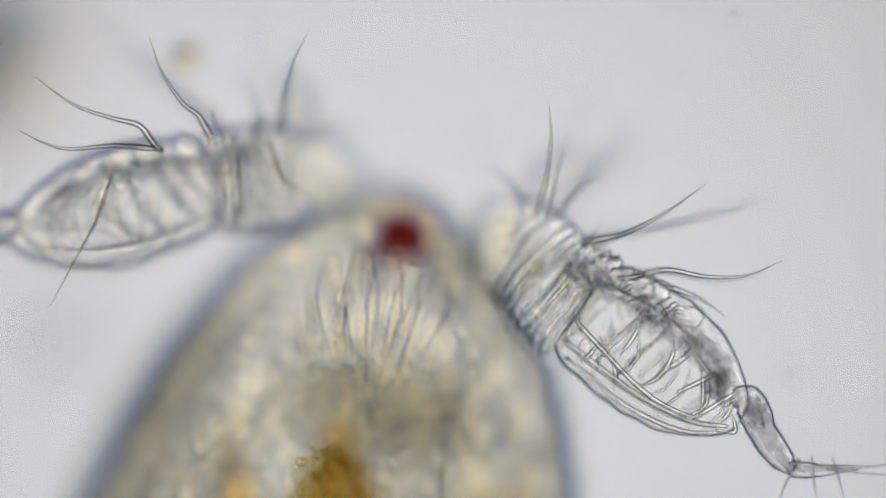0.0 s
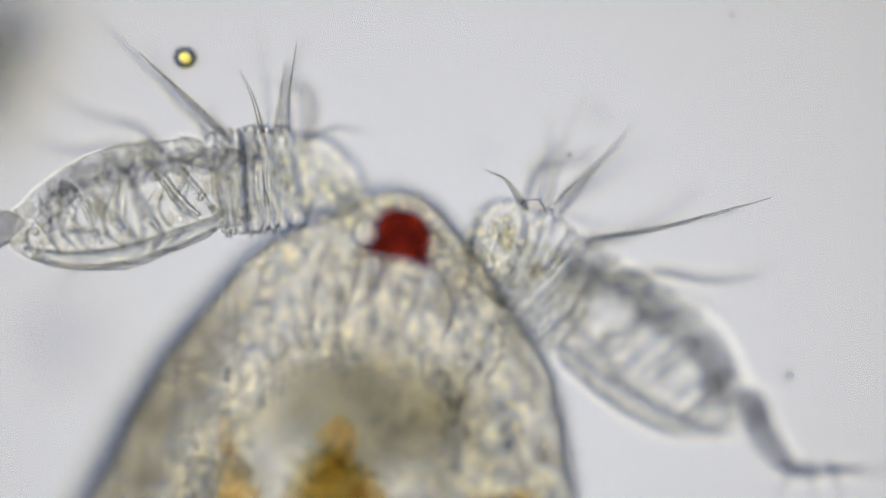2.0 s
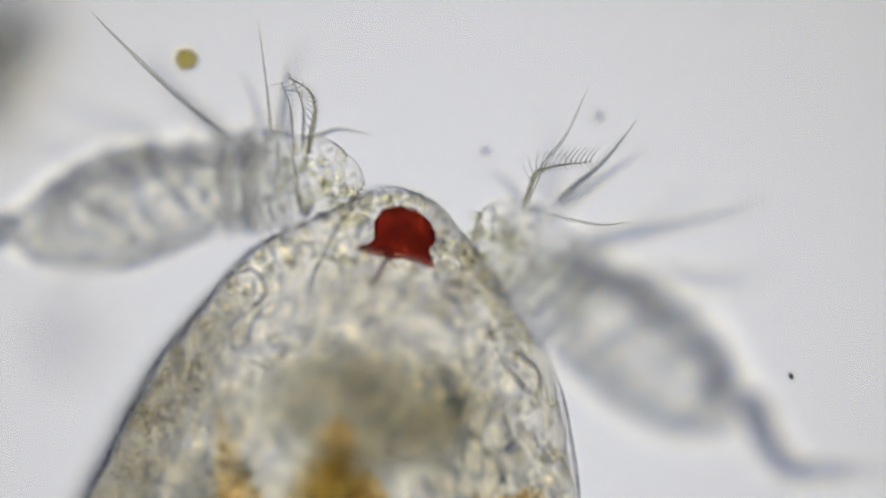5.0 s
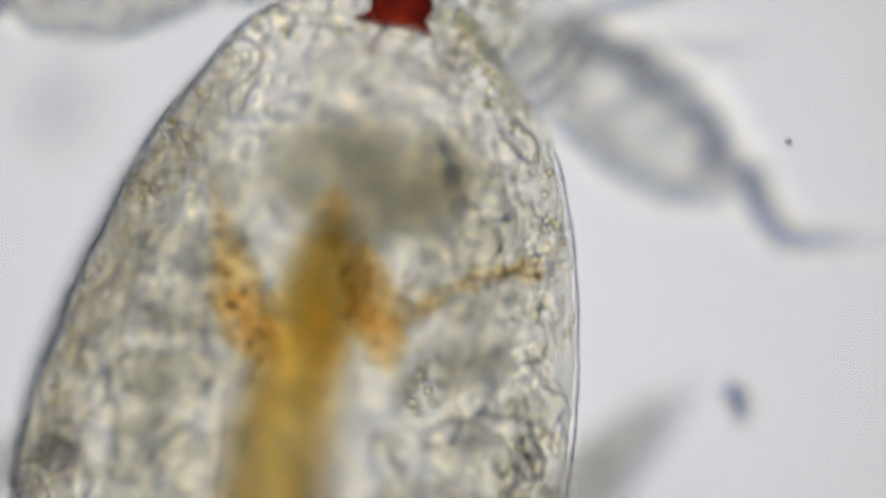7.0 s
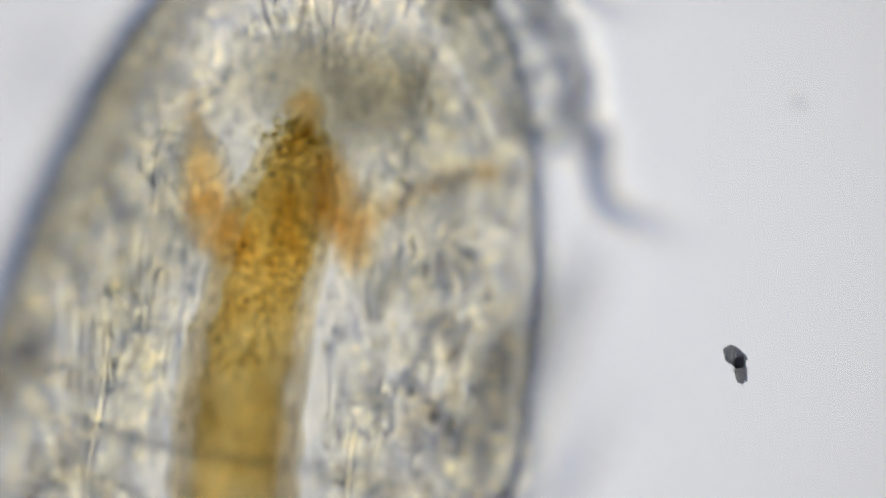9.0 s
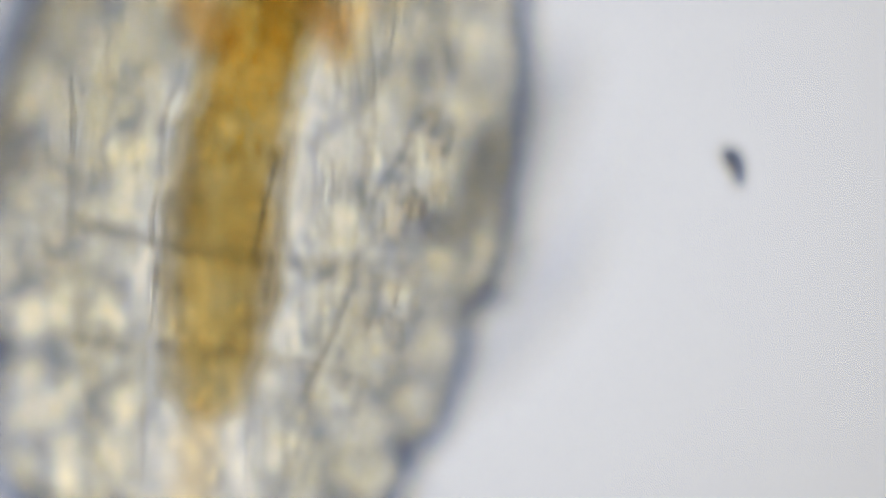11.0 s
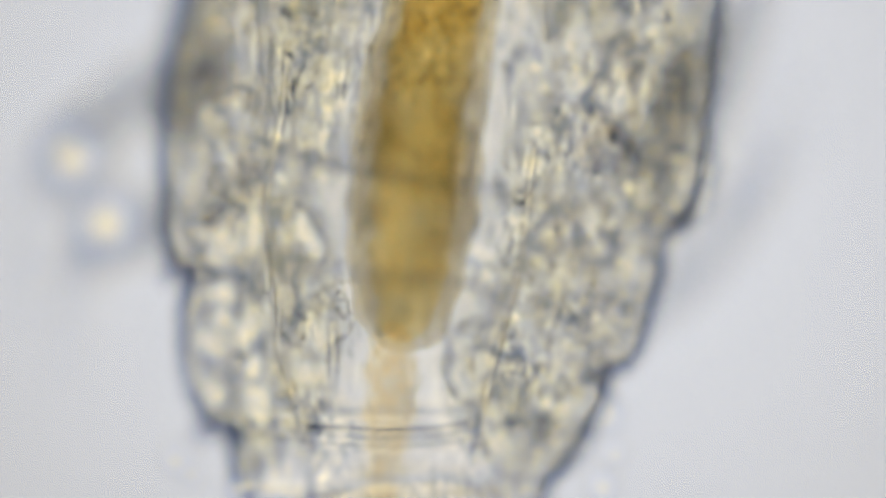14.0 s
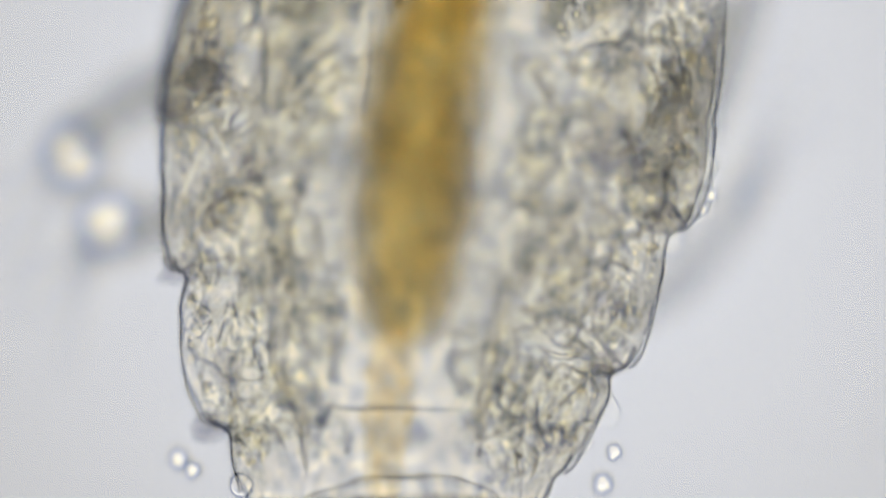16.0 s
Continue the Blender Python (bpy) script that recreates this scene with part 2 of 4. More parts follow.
def with_depth(ob, n, flat, pts, per, hollow=0.0):
    """Notes at each point of a tube how deep its contents are there; hollow: the share of the radius that is empty."""
    c = spline(pts, per)
    ring = []
    for k in range(n):
        s = math.cos(2 * math.pi * k / n)
        ring.append(math.sqrt(max(1 - s * s, 0)) - math.sqrt(max(hollow * hollow - s * s, 0)))
    vals = [max(row[3], 0.2) * flat * d / 100 for row in c for d in ring] + [0.0, 0.0]
    ob.data.attributes.new("depth", "FLOAT", "POINT").data.foreach_set("value", vals)
    return ob


def soak(name, pts, n, per, flat, wrinkle, size, material, parent, label, hollow=0.0):
    return with_depth(part(name, tube(pts, n, per, flat, wrinkle, size), material, parent, label), n, flat, pts, per, hollow)


def ball(c, r, n=12, lump=0.0, size=20.0, turn=0.0):
    """A rounded lump with three half sizes."""
    if not isinstance(r, (tuple, list)):
        r = (r, r, r)
    verts, faces = [], []
    m = max(n // 2, 4)
    ca, sa = math.cos(turn), math.sin(turn)
    for i in range(1, m):
        p = math.pi * i / m
        for k in range(n):
            q = 2 * math.pi * k / n
            d = Vector((math.sin(p) * math.cos(q), math.sin(p) * math.sin(q), math.cos(p)))
            s = 1 + (lump * noise.noise(Vector(c) / size + d * (max(r) / size)) if lump else 0)
            x, y, z = d.x * r[0] * s, d.y * r[1] * s, d.z * r[2] * s / DEEP
            verts.append((c[0] + x * ca - y * sa, c[1] + x * sa + y * ca, c[2] + z))
    verts += [(c[0], c[1], c[2] + r[2] / DEEP), (c[0], c[1], c[2] - r[2] / DEEP)]
    a, b = len(verts) - 2, len(verts) - 1
    for k in range(n):
        j = (k + 1) % n
        faces.append((a, k, j))
        faces.append((b, (m - 2) * n + j, (m - 2) * n + k))
        for i in range(m - 2):
            faces.append((i * n + k, (i + 1) * n + k, (i + 1) * n + j, i * n + j))
    return verts, faces


def joined(shapes):
    verts, faces = [], []
    for v, f in shapes:
        o = len(verts)
        verts += v
        faces += [tuple(i + o for i in q) for q in f]
    return verts, faces


def mesh_of(name, shape, origin, material):
    o = at(*origin)
    me = bpy.data.meshes.new(name)
    me.from_pydata([tuple(at(*v) - o) for v in shape[0]], [], shape[1])
    bm = bmesh.new()
    bm.from_mesh(me)
    for v in bm.verts:      # at full size while normals are worked out
        v.co *= 1 / U
    bmesh.ops.recalc_face_normals(bm, faces=bm.faces)
    for f in bm.faces:
        f.smooth = True
    for v in bm.verts:
        v.co *= U
    bm.to_mesh(me)
    bm.free()
    me.materials.append(material)
    return me


def part(name, shape, material, parent, label="", origin=None):
    """One mesh under a thing or a part, its own origin at the layout place given."""
    origin = origin or home[parent]
    ob = new(name, mesh_of(name, shape, origin, material))
    ob.parent = parent
    ob.location = at(*origin) - at(*home[parent])
    home[ob] = origin
    return tagged(ob, label)


def thing(name, origin, label, category, group="", shape=None, material=None, kind=""):
    """A top-level thing: a mesh, or an Empty at its base."""
    ob = new(name, mesh_of(name, shape, origin, material) if shape else None)
    ob.location = at(*origin)
    home[ob] = origin
    return tagged(ob, label, category, group, kind)


# ---- the setting: lamp field and slide ----
FLOOR = -315.0


def slab(x0, y0, z0, x1, y1, z1, n=1):
    v = [(x, y, z) for z in (z0, z1) for y in (y0, y1) for x in (x0, x1)]
    return v, [(0, 1, 3, 2), (4, 5, 7, 6), (0, 1, 5, 4), (2, 3, 7, 6), (0, 2, 6, 4), (1, 3, 7, 5)]


def disc(cx, cy, z, r, h, n=64):
    v = [(cx + r * math.cos(2 * math.pi * k / n), cy + r * math.sin(2 * math.pi * k / n), z - h * j) for j in (0, 1) for k in range(n)]
    f = [tuple(range(n)), tuple(range(n, 2 * n))] + [(k, (k + 1) % n, n + (k + 1) % n, n + k) for k in range(n)]
    return v, f


thing("lamp_field", (620, 950, -20000 / DEEP), "round evenly lit field of the microscope lamp below the slide", "lamp", "", disc(620, 950, -20000 / DEEP, 7000, 60), LAMP, "structure")
thing("ground", (620, 950, FLOOR), "clear glass microscope slide under the water", "glass slide", "", slab(-2600, -2000, FLOOR, 3800, 4000, FLOOR - 400), GLASS, "structure")

# ---- the copepod ----
copepod = thing("copepod", MID, "translucent beige copepod with amber gut and red eye", "copepod")

# y, edge to one side, edge to the other, height of the back, depth of the belly, lean to one side
HULL = [
    (331, 668, 712, 24, -24, 35), (345, 630, 752, 70, -70, 35), (372, 585, 786, 110, -105, 35), (405, 505, 812, 135, -130, 35), (450, 430, 850, 150, -150, 35), (540, 350, 915, 168, -180, 35),
    (610, 292, 960, 178, -195, 35), (700, 232, 995, 185, -205, 44), (800, 180, 1015, 188, -212, 56), (900, 130, 1026, 190, -215, 64), (1060, 62, 1028, 190, -218, 64),
    (1200, 28, 1020, 188, -215, 50), (1400, 20, 985, 182, -205, 18), (1550, 50, 935, 172, -190, 10), (1700, 82, 868, 160, -170, 8), (1830, 92, 800, 148, -150, 8), (1950, 160, 720, 135, -135, 8),
    (1990, 190, 690, 110, -110, 8)]


# the scalloped rear sides, where each back plate ends in a small step
NOTCH_A = ((1400, 20), (1500, 25), (1548, 38), (1560, 62), (1610, 50), (1690, 54), (1760, 68), (1822, 98), (1836, 136), (1900, 148), (1950, 164), (1990, 190))
NOTCH_B = ((1300, 1011), (1400, 998), (1455, 980), (1480, 960), (1490, 934), (1560, 924), (1640, 902), (1700, 882), (1726, 864), (1736, 834), (1780, 828), (1850, 792), (1908, 752), (1918, 732), (1950, 720), (1990, 690))


def hull_at(ys):
    h = np.array(HULL, float)
    s = spline(h, 12)
    out = np.array([[np.interp(y, s[:, 0], s[:, j]) for j in range(1, 6)] for y in ys])
    for j, side in ((0, NOTCH_A), (1, NOTCH_B)):
        sy, sx = zip(*side)
        for i, y in enumerate(ys):
            if y > sy[0]:
                out[i, j] = np.mean([np.interp(y + o, sy, sx) for o in (-7, -3, 0, 3, 7)])
    return out


def section(row, q, grow=0.0, flat=1.0):
    lo, hi, top, low, lean = row
    cx, hw = (lo + hi) / 2, (hi - lo) / 2 + grow
    c, s = math.cos(q), math.sin(q)
    x = cx + hw * math.copysign(abs(c) ** 0.9, c)
    z = flat * ((top if s > 0 else -low) + grow) * math.copysign(abs(s) ** 0.95, s)
    return x, z - lean * (hi - x) / (hi - lo)


def hull(y0, y1, grow, step=9.0, n=96, lump=0.0, size=60.0, flat=1.0, keen=False, sink=0.0, nose=0.0):
    ys = np.linspace(y0, y1, int((y1 - y0) / step) + 2)
    rowsh = hull_at(ys)
    verts, faces = [], []
    for y, r in zip(ys, rowsh):
        for k in range(n):
            q = 2 * math.pi * k / n
            g = grow
            if lump:
                x, z = section(r, q)
                g += lump * noise.noise(Vector((x, y, z)) / size) + lump * 0.4 * noise.noise(Vector((x, y, z)) / (size * 0.35))
            f = min(max((y - y0) / nose, 0.04), 1) if nose else 1
            x, z = section(r, q, g, flat * f * f * (3 - 2 * f) * (abs(math.sin(q)) ** 1.7 if keen else 1))
            verts.append((x, y, z - sink))
    m = len(ys)
    for i in range(m - 1):
        for k in range(n):
            faces.append((i * n + k, i * n + (k + 1) % n, (i + 1) * n + (k + 1) % n, (i + 1) * n + k))
    faces.append(tuple(range(n)))
    faces.append(tuple((m - 1) * n + k for k in range(n)))
    return verts, faces


def plate(front, rear, g0, g1, thick=4.0, half=1.62, step=9.0, n=96):
    """A back plate: a thin saddle over the body, between two edges; each edge: its y at one side, in the middle, at the other side."""
    count = int((rear[1] - front[1]) / step) + 2
    verts, faces = [], []
    for layer in (0, 1):
        for i in range(count):
            f = i / (count - 1)
            for k in range(n + 1):
                q = math.pi / 2 + half * (1 - 2 * k / n)
                u = -math.cos(q)
                ends = [e[1] + (e[2] - e[0]) / 2 * u + ((e[0] + e[2]) / 2 - e[1]) * u * u for e in (front, rear)]
                y = ends[0] + (ends[1] - ends[0]) * f + 4 * noise.noise(Vector((u * 4, f * 3, 7)))
                x, z = section(HT[min(max(int(y) - 331, 0), len(HT) - 1)], math.pi - q, g0 + (g1 - g0) * f ** 0.7 - thick * layer + 2 * noise.noise(Vector((q * 3, y / 60, 3))))
                verts.append((x, y, z))
    w = n + 1

    def idx(layer, i, k):
        return layer * count * w + i * w + k
    for i in range(count - 1):
        for k in range(n):
            faces.append((idx(0, i, k), idx(0, i, k + 1), idx(0, i + 1, k + 1), idx(0, i + 1, k)))
            faces.append((idx(1, i, k), idx(1, i + 1, k), idx(1, i + 1, k + 1), idx(1, i, k + 1)))
        for k in (0, n):
            faces.append((idx(0, i, k), idx(0, i + 1, k), idx(1, i + 1, k), idx(1, i, k)))
    for k in range(n):
        for i in (0, count - 1):
            faces.append((idx(0, i, k), idx(1, i, k), idx(1, i, k + 1), idx(0, i, k + 1)))
    return verts, faces


HT = hull_at(range(331, 2000))

part("trunk", hull(331, 1990, -10, 7.0, lump=5), CORE, copepod, "grainy translucent beige tissue")
part("flesh", hull(345, 1960, -13, lump=7, size=60, flat=0.60, keen=True, sink=14, nose=420), FLESH, copepod, "crumpled translucent inner tissue")
EDGE_A, EDGE_B, EDGE_C = (1290, 1400, 1487), (1556, 1572, 1728), (1832, 1850, 1915)
part("head_shield", plate((350, 336, 350), EDGE_A, 0, 3), CUTICLE, copepod, "clear smooth cuticle")
part("back_plate", plate((1265, 1378, 1440), EDGE_B, -16, 4), CUTICLE, copepod, "clear cuticle")
part("back_plate", plate((1530, 1550, 1690), EDGE_C, -18, 3), CUTICLE, copepod, "clear cuticle")
part("back_plate", plate((1805, 1828, 1880), (1945, 1945, 1965), -18, 0), CUTICLE, copepod, "clear cuticle")
for edge, offs in ((EDGE_A, ((-12, 3.5), (0, 5), (9, 3))), (EDGE_B, ((-14, 2), (-3, 3.6), (8, 2.6), (18, 2))), (EDGE_C, ((-8, 4), (6, 5)))):
    for o, w in offs:
        line = []
        for k in range(15):
            q = math.pi * (0.2 + 0.6 * k / 14)
            u = -math.cos(q)
            y = edge[1] + (edge[2] - edge[0]) / 2 * u + ((edge[0] + edge[2]) / 2 - edge[1]) * u * u + o + 7 * noise.noise(Vector((u * 2.5, o, 1)))
            x, z = section(HT[min(int(y) - 331, len(HT) - 1)], math.pi - q, -4)
            line.append((x, y, z, w * 0.58 * max(0.12, math.sin(math.pi * k / 14) ** 0.6)))
        part("fold", tube(line, 8, 4, 1.0, 0.3, 30), STRAND, copepod, "thin crease between back plates")
for pts in ([(125, 1262, 128), (195, 1315, 136), (345, 1370, 146), (505, 1398, 150), (745, 1405, 142), (895, 1415, 120)], [(165, 1510, 126), (265, 1553, 138), (425, 1565, 146), (625, 1585, 140), (745, 1622, 122)]):
    for o, w, lift in ((-9, 1.3, 2), (-2, 2.1, 0), (5, 1.5, -5), (13, 1.0, 3)):
        m = len(pts)
        part("fold", tube([(x, y + o + 5 * noise.noise(Vector((x / 90, o, 2))), z + lift, 0.6 if k in (0, m - 1) else w) for k, (x, y, z) in enumerate(pts)], 8, 8, 1.0, 0.35, 26), STRAND, copepod, "thin crease between back plates")
part("abdomen", tube([(440, 1916, 0, 10), (440, 1921, 0, 70), (441, 1931, 0, 122), (442, 1947, 0, 162), (443, 1972, 0, 190), (443, 2020, 0, 204), (443, 2070, 0, 200), (436, 2170, 0, 180), (432, 2200, 0, 130)], 40, 8, 0.75, 0.03, 50), CUTICLE, copepod, "clear ringed tail segment")

for o, w, z in ((0, 2.8, 92), (13, 1.6, 98), (31, 1.4, 88), (-30, 1.0, 46)):
    part("fold", tube([(240, 1818 + o, z - 4, 1.2), (320, 1828 + o, z, w), (440, 1836 + o, z + 2, w), (550, 1826 + o, z, w), (640, 1790 + o, z - 4, 1.2)], 8, 6, 1.0, 0.3, 20), STRAND, copepod, "thin crease before the tail")

# gut, its glands and contents
GUT_LINE = [(596, 792, 80, 5), (594, 806, 82, 44), (588, 850, 84, 70), (576, 910, 86, 86), (552, 980, 90, 100), (530, 1080, 92, 106), (508, 1170, 92, 112), (488, 1275, 92, 119), (477, 1380, 90, 119), (470, 1480, 86, 114), (462, 1570, 82, 104), (456, 1640, 78, 86), (450, 1680, 74, 58), (446, 1704, 72, 5)]
gut = soak("gut", GUT_LINE, 64, 10, 0.72, 0.10, 60, GUT, copepod, "olive translucent gut wall", 0.54)
soak("food", [(x + 4, y + (10 if y < 1000 else -18), z, r * (0.68 if y < 1100 else 0.66)) for x, y, z, r in GUT_LINE], 48, 8, 0.72, 0.3, 44, GUT_FOOD, gut, "ochre yellow gut contents")
soak("hindgut", [(440, 1640, 60, 10), (438, 1680, 52, 44), (434, 1760, 36, 48), (430, 1810, 26, 46), (424, 1880, 18, 38), (420, 1950, 14, 28), (418, 1965, 14, 4)], 32, 8, 0.7, 0.3, 24, HINDGUT, copepod, "pale orange grainy hind gut")
for pts in ([(606, 730, 40, 5), (603, 752, 44, 30), (600, 778, 50, 36), (596, 810, 54, 24), (592, 840, 58, 5)],
            [(388, 720, 20, 6), (398, 780, 18, 22), (412, 850, 15, 32), (428, 930, 10, 52), (452, 990, 10, 54), (484, 1045, 10, 25)],
            [(645, 840, 10, 20), (658, 930, 10, 50), (682, 1000, 10, 48), (692, 1072, 10, 16)],
            [(690, 1000, 0, 18), (760, 945, 0, 22), (800, 920, 0, 12), (840, 905, 0, 18), (890, 892, 0, 14), (935, 886, 0, 26), (968, 894, 0, 8)]):
    soak("gland", pts, 28, 8, 0.8, 0.4, 18, ORANGE, copepod, "orange grainy gland beside the gut")

rnd = random.Random(8)
drops = []
for line, count in (([(400, 800, 15), (415, 900, 12), (440, 980, 10), (480, 1040, 10)], 60), ([(650, 860, 10), (665, 940, 10), (690, 1040, 10)], 80), ([(690, 1000, 0), (760, 945, 0), (840, 900, 0), (960, 890, 0)], 60)):
    c = spline(line, 20)
    for k in range(count):
        p = c[rnd.randrange(len(c))]
        e = rnd.uniform(4, 9)
        w = 26 if p[0] < 695 else 12
        drops.append(ball((p[0] + rnd.gauss(0, w), p[1] + rnd.gauss(0, w * 0.8), p[2] + rnd.uniform(-8, 12)), e, 8))
tagged(part("gland_drops", joined(drops), ORANGE_DROP, copepod, "tiny orange oil drops"), kind="stuff")
drops = []
c = spline([(592, 800, 104), (580, 860, 108), (558, 960, 110), (540, 1060, 112), (528, 1140, 114), (508, 1230, 118)], 20)
for k in range(560):
    i = int(len(c) * rnd.random() ** 1.3)
    p, e = c[i], rnd.uniform(3, 6.5)
    w = 26 + 14 * min(i / 45, 1)
    drops.append(ball((p[0] + rnd.gauss(0, w), p[1] + rnd.gauss(0, 12), p[2] + rnd.uniform(-18, 8)), (e, e * rnd.uniform(0.8, 1.4), e), 8))
tagged(part("gut_drops", joined(drops), GUT_DROP, gut, "tiny amber oil drops on the gut"), kind="stuff")

# eye
def pebble(outline, z, half, per=6, layers=9):
    """A lump with that outline from above, rounded off to both sides."""
    n = len(outline)
    ring = np.array([p for k in range(n) for p in spline([outline[(k + j) % n] for j in (-1, 0, 1, 2)], per)[per:2 * per]])
    mid = ring.mean(axis=0)
    verts, faces = [], []
    for i in range(layers):
        q = math.pi * (0.06 + 0.88 * i / (layers - 1))
        for x, y in ring:
            w = math.sin(q) ** 0.3 * (1 + 0.06 * noise.noise(Vector((x / 16, y / 16, i / 3))))
            verts.append((mid[0] + (x - mid[0]) * w, mid[1] + (y - mid[1]) * w, z + half * math.cos(q) / DEEP))
    m = len(ring)
    for i in range(layers - 1):
        for k in range(m):
            faces.append((i * m + k, i * m + (k + 1) % m, (i + 1) * m + (k + 1) % m, (i + 1) * m + k))
    faces += [tuple(range(m)), tuple((layers - 1) * m + k for k in range(m))]
    return verts, faces


eye = part("eye", pebble([(628, 442), (658, 424), (662, 394), (680, 372), (708, 367), (742, 378), (762, 404), (765, 430), (758, 446), (766, 474), (740, 468), (715, 461), (690, 459), (660, 452)], 2, 30), EYE, copepod, "deep red helmet-shaped eye pigment", (705, 420, 0))
part("lens", ball((648, 412, 24), 25, 16), LENS, eye, "clear round eye lens")
part("lens", ball((760, 434, 24), 26, 16), LENS, eye, "clear round eye lens")
part("eye_stalk", tube([(688, 455, 20, 3), (672, 485, 10, 2.5), (656, 512, 5, 2)], 6, 4), EYE, eye, "thin red thread")

# a wide grey-brown band that darkens one side of the body
soak("dark_side_band", [(440, 480, -55, 8), (385, 560, -75, 46), (285, 720, -88, 66), (188, 910, -92, 72), (112, 1100, -92, 68), (72, 1300, -88, 52), (70, 1420, -80, 8)], 28, 8, 0.5, 0.08, 60, SIDE, copepod, "dull dark band along one side of the body")
# mouth mass under the head
soak("mouth_mass", [(455, 700, -120, 12), (500, 690, -120, 70), (590, 715, -120, 110), (700, 735, -120, 115), (800, 712, -120, 85), (865, 690, -120, 14)], 32, 8, 0.5, 0.12, 60, SHADE, copepod, "dull grey mouth mass under the head")
# lobes added about where mouthparts sit, to darken the fore body
for x0, y0, x1, y1, w in ((560, 760, 300, 690, 60), (520, 850, 240, 830, 62), (490, 940, 210, 950, 60), (470, 1040, 200, 1080, 60), (690, 790, 900, 700, 52), (730, 860, 940, 800, 55), (750, 940, 950, 910, 56), (740, 1030, 930, 1050, 60), (600, 790, 560, 1060, 70), (660, 790, 660, 1040, 60)):
    soak("darkening_lobe", [(x0, y0, -95, w * 0.5), ((x0 * 2 + x1) / 3, (y0 * 2 + y1) / 3 + 12, -105, w), ((x0 + x1 * 2) / 3, (y0 + y1 * 2) / 3 + 10, -110, w * 0.85), (x1, y1, -105, w * 0.25)], 24, 6, 0.45, 0.15, 40, FORE_DARKENING, copepod, "dull lobe added under the head to darken the fore body")

# ---- antennules ----
RIGHT = [(842, 428, 0, 58), (880, 435, 22, 80), (930, 455, 70, 84), (985, 505, 100, 88), (1040, 550, 112, 100), (1100, 590, 108, 112), (1165, 635, 116, 116), (1230, 685, 120, 100), (1285, 722, 122, 62), (1312, 738, 124, 30)]
LEFT = [(625, 352, -5, 40), (560, 312, 0, 66), (500, 316, 40, 80), (440, 320, 72, 84), (380, 325, 84, 84), (300, 345, 84, 98), (220, 366, 94, 108), (140, 388, 98, 96), (70, 405, 98, 66), (15, 412, 98, 30)]


LEFT = [(x, y, z * 0.66, w) for x, y, z, w in LEFT]
RIGHT = [(x, y, z * 0.90, w) for x, y, z, w in RIGHT]


def along(line, f):
    s = spline(line, 20)
    return s[min(int(f * (len(s) - 1)), len(s) - 1)]


def stretch_of(line, f0, f1, bulge, ends, m=6):
    out = []
    for k in range(m + 1):
        u = k / m
        p = along(line, f0 + (f1 - f0) * u)
        out.append((p[0], p[1], p[2], p[3] * (1 + bulge * math.sin(math.pi * u)) * (ends if k in (0, m) else 1)))
    return out


def antennule(line, cuts):
    base = part("antennule", tube(stretch_of(line, 0, cuts[0], 0.05, 0.93), 36, 6, 0.8, 0.12, 22), LIMB_BASE, copepod, "clear ringed feeler with bristles", tuple(line[0][:3]))
    for a, b in zip(cuts[:-1], cuts[1:]):
        big = b - a > 0.2
        part("segment", tube(stretch_of(line, a, b, 0.0 if big else 0.15, 0.9 if big else 1.0, 14 if big else 4), 48, 6, 0.8, 0.05 if big else 0.12, 40 if big else 18, caps=big), LIMB if big else LIMB_SOFT, base)
    return base


right = antennule(RIGHT, (0.16, 0.20, 0.225, 0.26, 0.28, 0.305, 0.325, 0.355, 0.375, 0.405, 0.43, 1.0))
left = antennule(LEFT, (0.17, 0.22, 0.25, 0.28, 0.30, 0.33, 0.35, 0.38, 0.40, 0.425, 0.45, 1.0))


def inner(base, line, f0, f1, s0, s1, r, dz=0.0):
    """A muscle strand inside a feeler, from one side to the other."""
    pts = []
    for k in range(5):
        u = k / 4
        p = along(line, f0 + (f1 - f0) * u)
        q = along(line, min(f0 + (f1 - f0) * u + 0.02, 1))
        o = along(line, max(f0 + (f1 - f0) * u - 0.02, 0))
        d = Vector(q[:3] - o[:3]).normalized()
        s = d.cross(Vector((0, 0, 1)))
        w = (s0 + (s1 - s0) * u) * p[3]
        pts.append((p[0] + s.x * w, p[1] + s.y * w, p[2] + dz, r * (0.5 + 0.5 * math.sin(math.pi * (0.1 + 0.8 * u)))))
    part("strand", tube(pts, 8, 4, 0.8), LIMB_IN, base)


rnd = random.Random(4)
for base, line, sg in ((right, RIGHT, 1), (left, LEFT, -1)):
    for k in range(9):
        f = 0.46 + 0.047 * k + rnd.uniform(-0.012, 0.012)
        inner(base, line, f, f + 0.03 + 0.06 * rnd.random(), rnd.uniform(-0.7, -0.2) * sg, rnd.uniform(0.35, 0.66) * sg, rnd.uniform(2.5, 6.5), rnd.uniform(-15, 34))
    inner(base, line, 0.45, 0.97, 0.62 * sg, 0.55 * sg, 3.5, 30)
    inner(base, line, 0.45, 0.9, -0.7 * sg, -0.6 * sg, 4, 30)

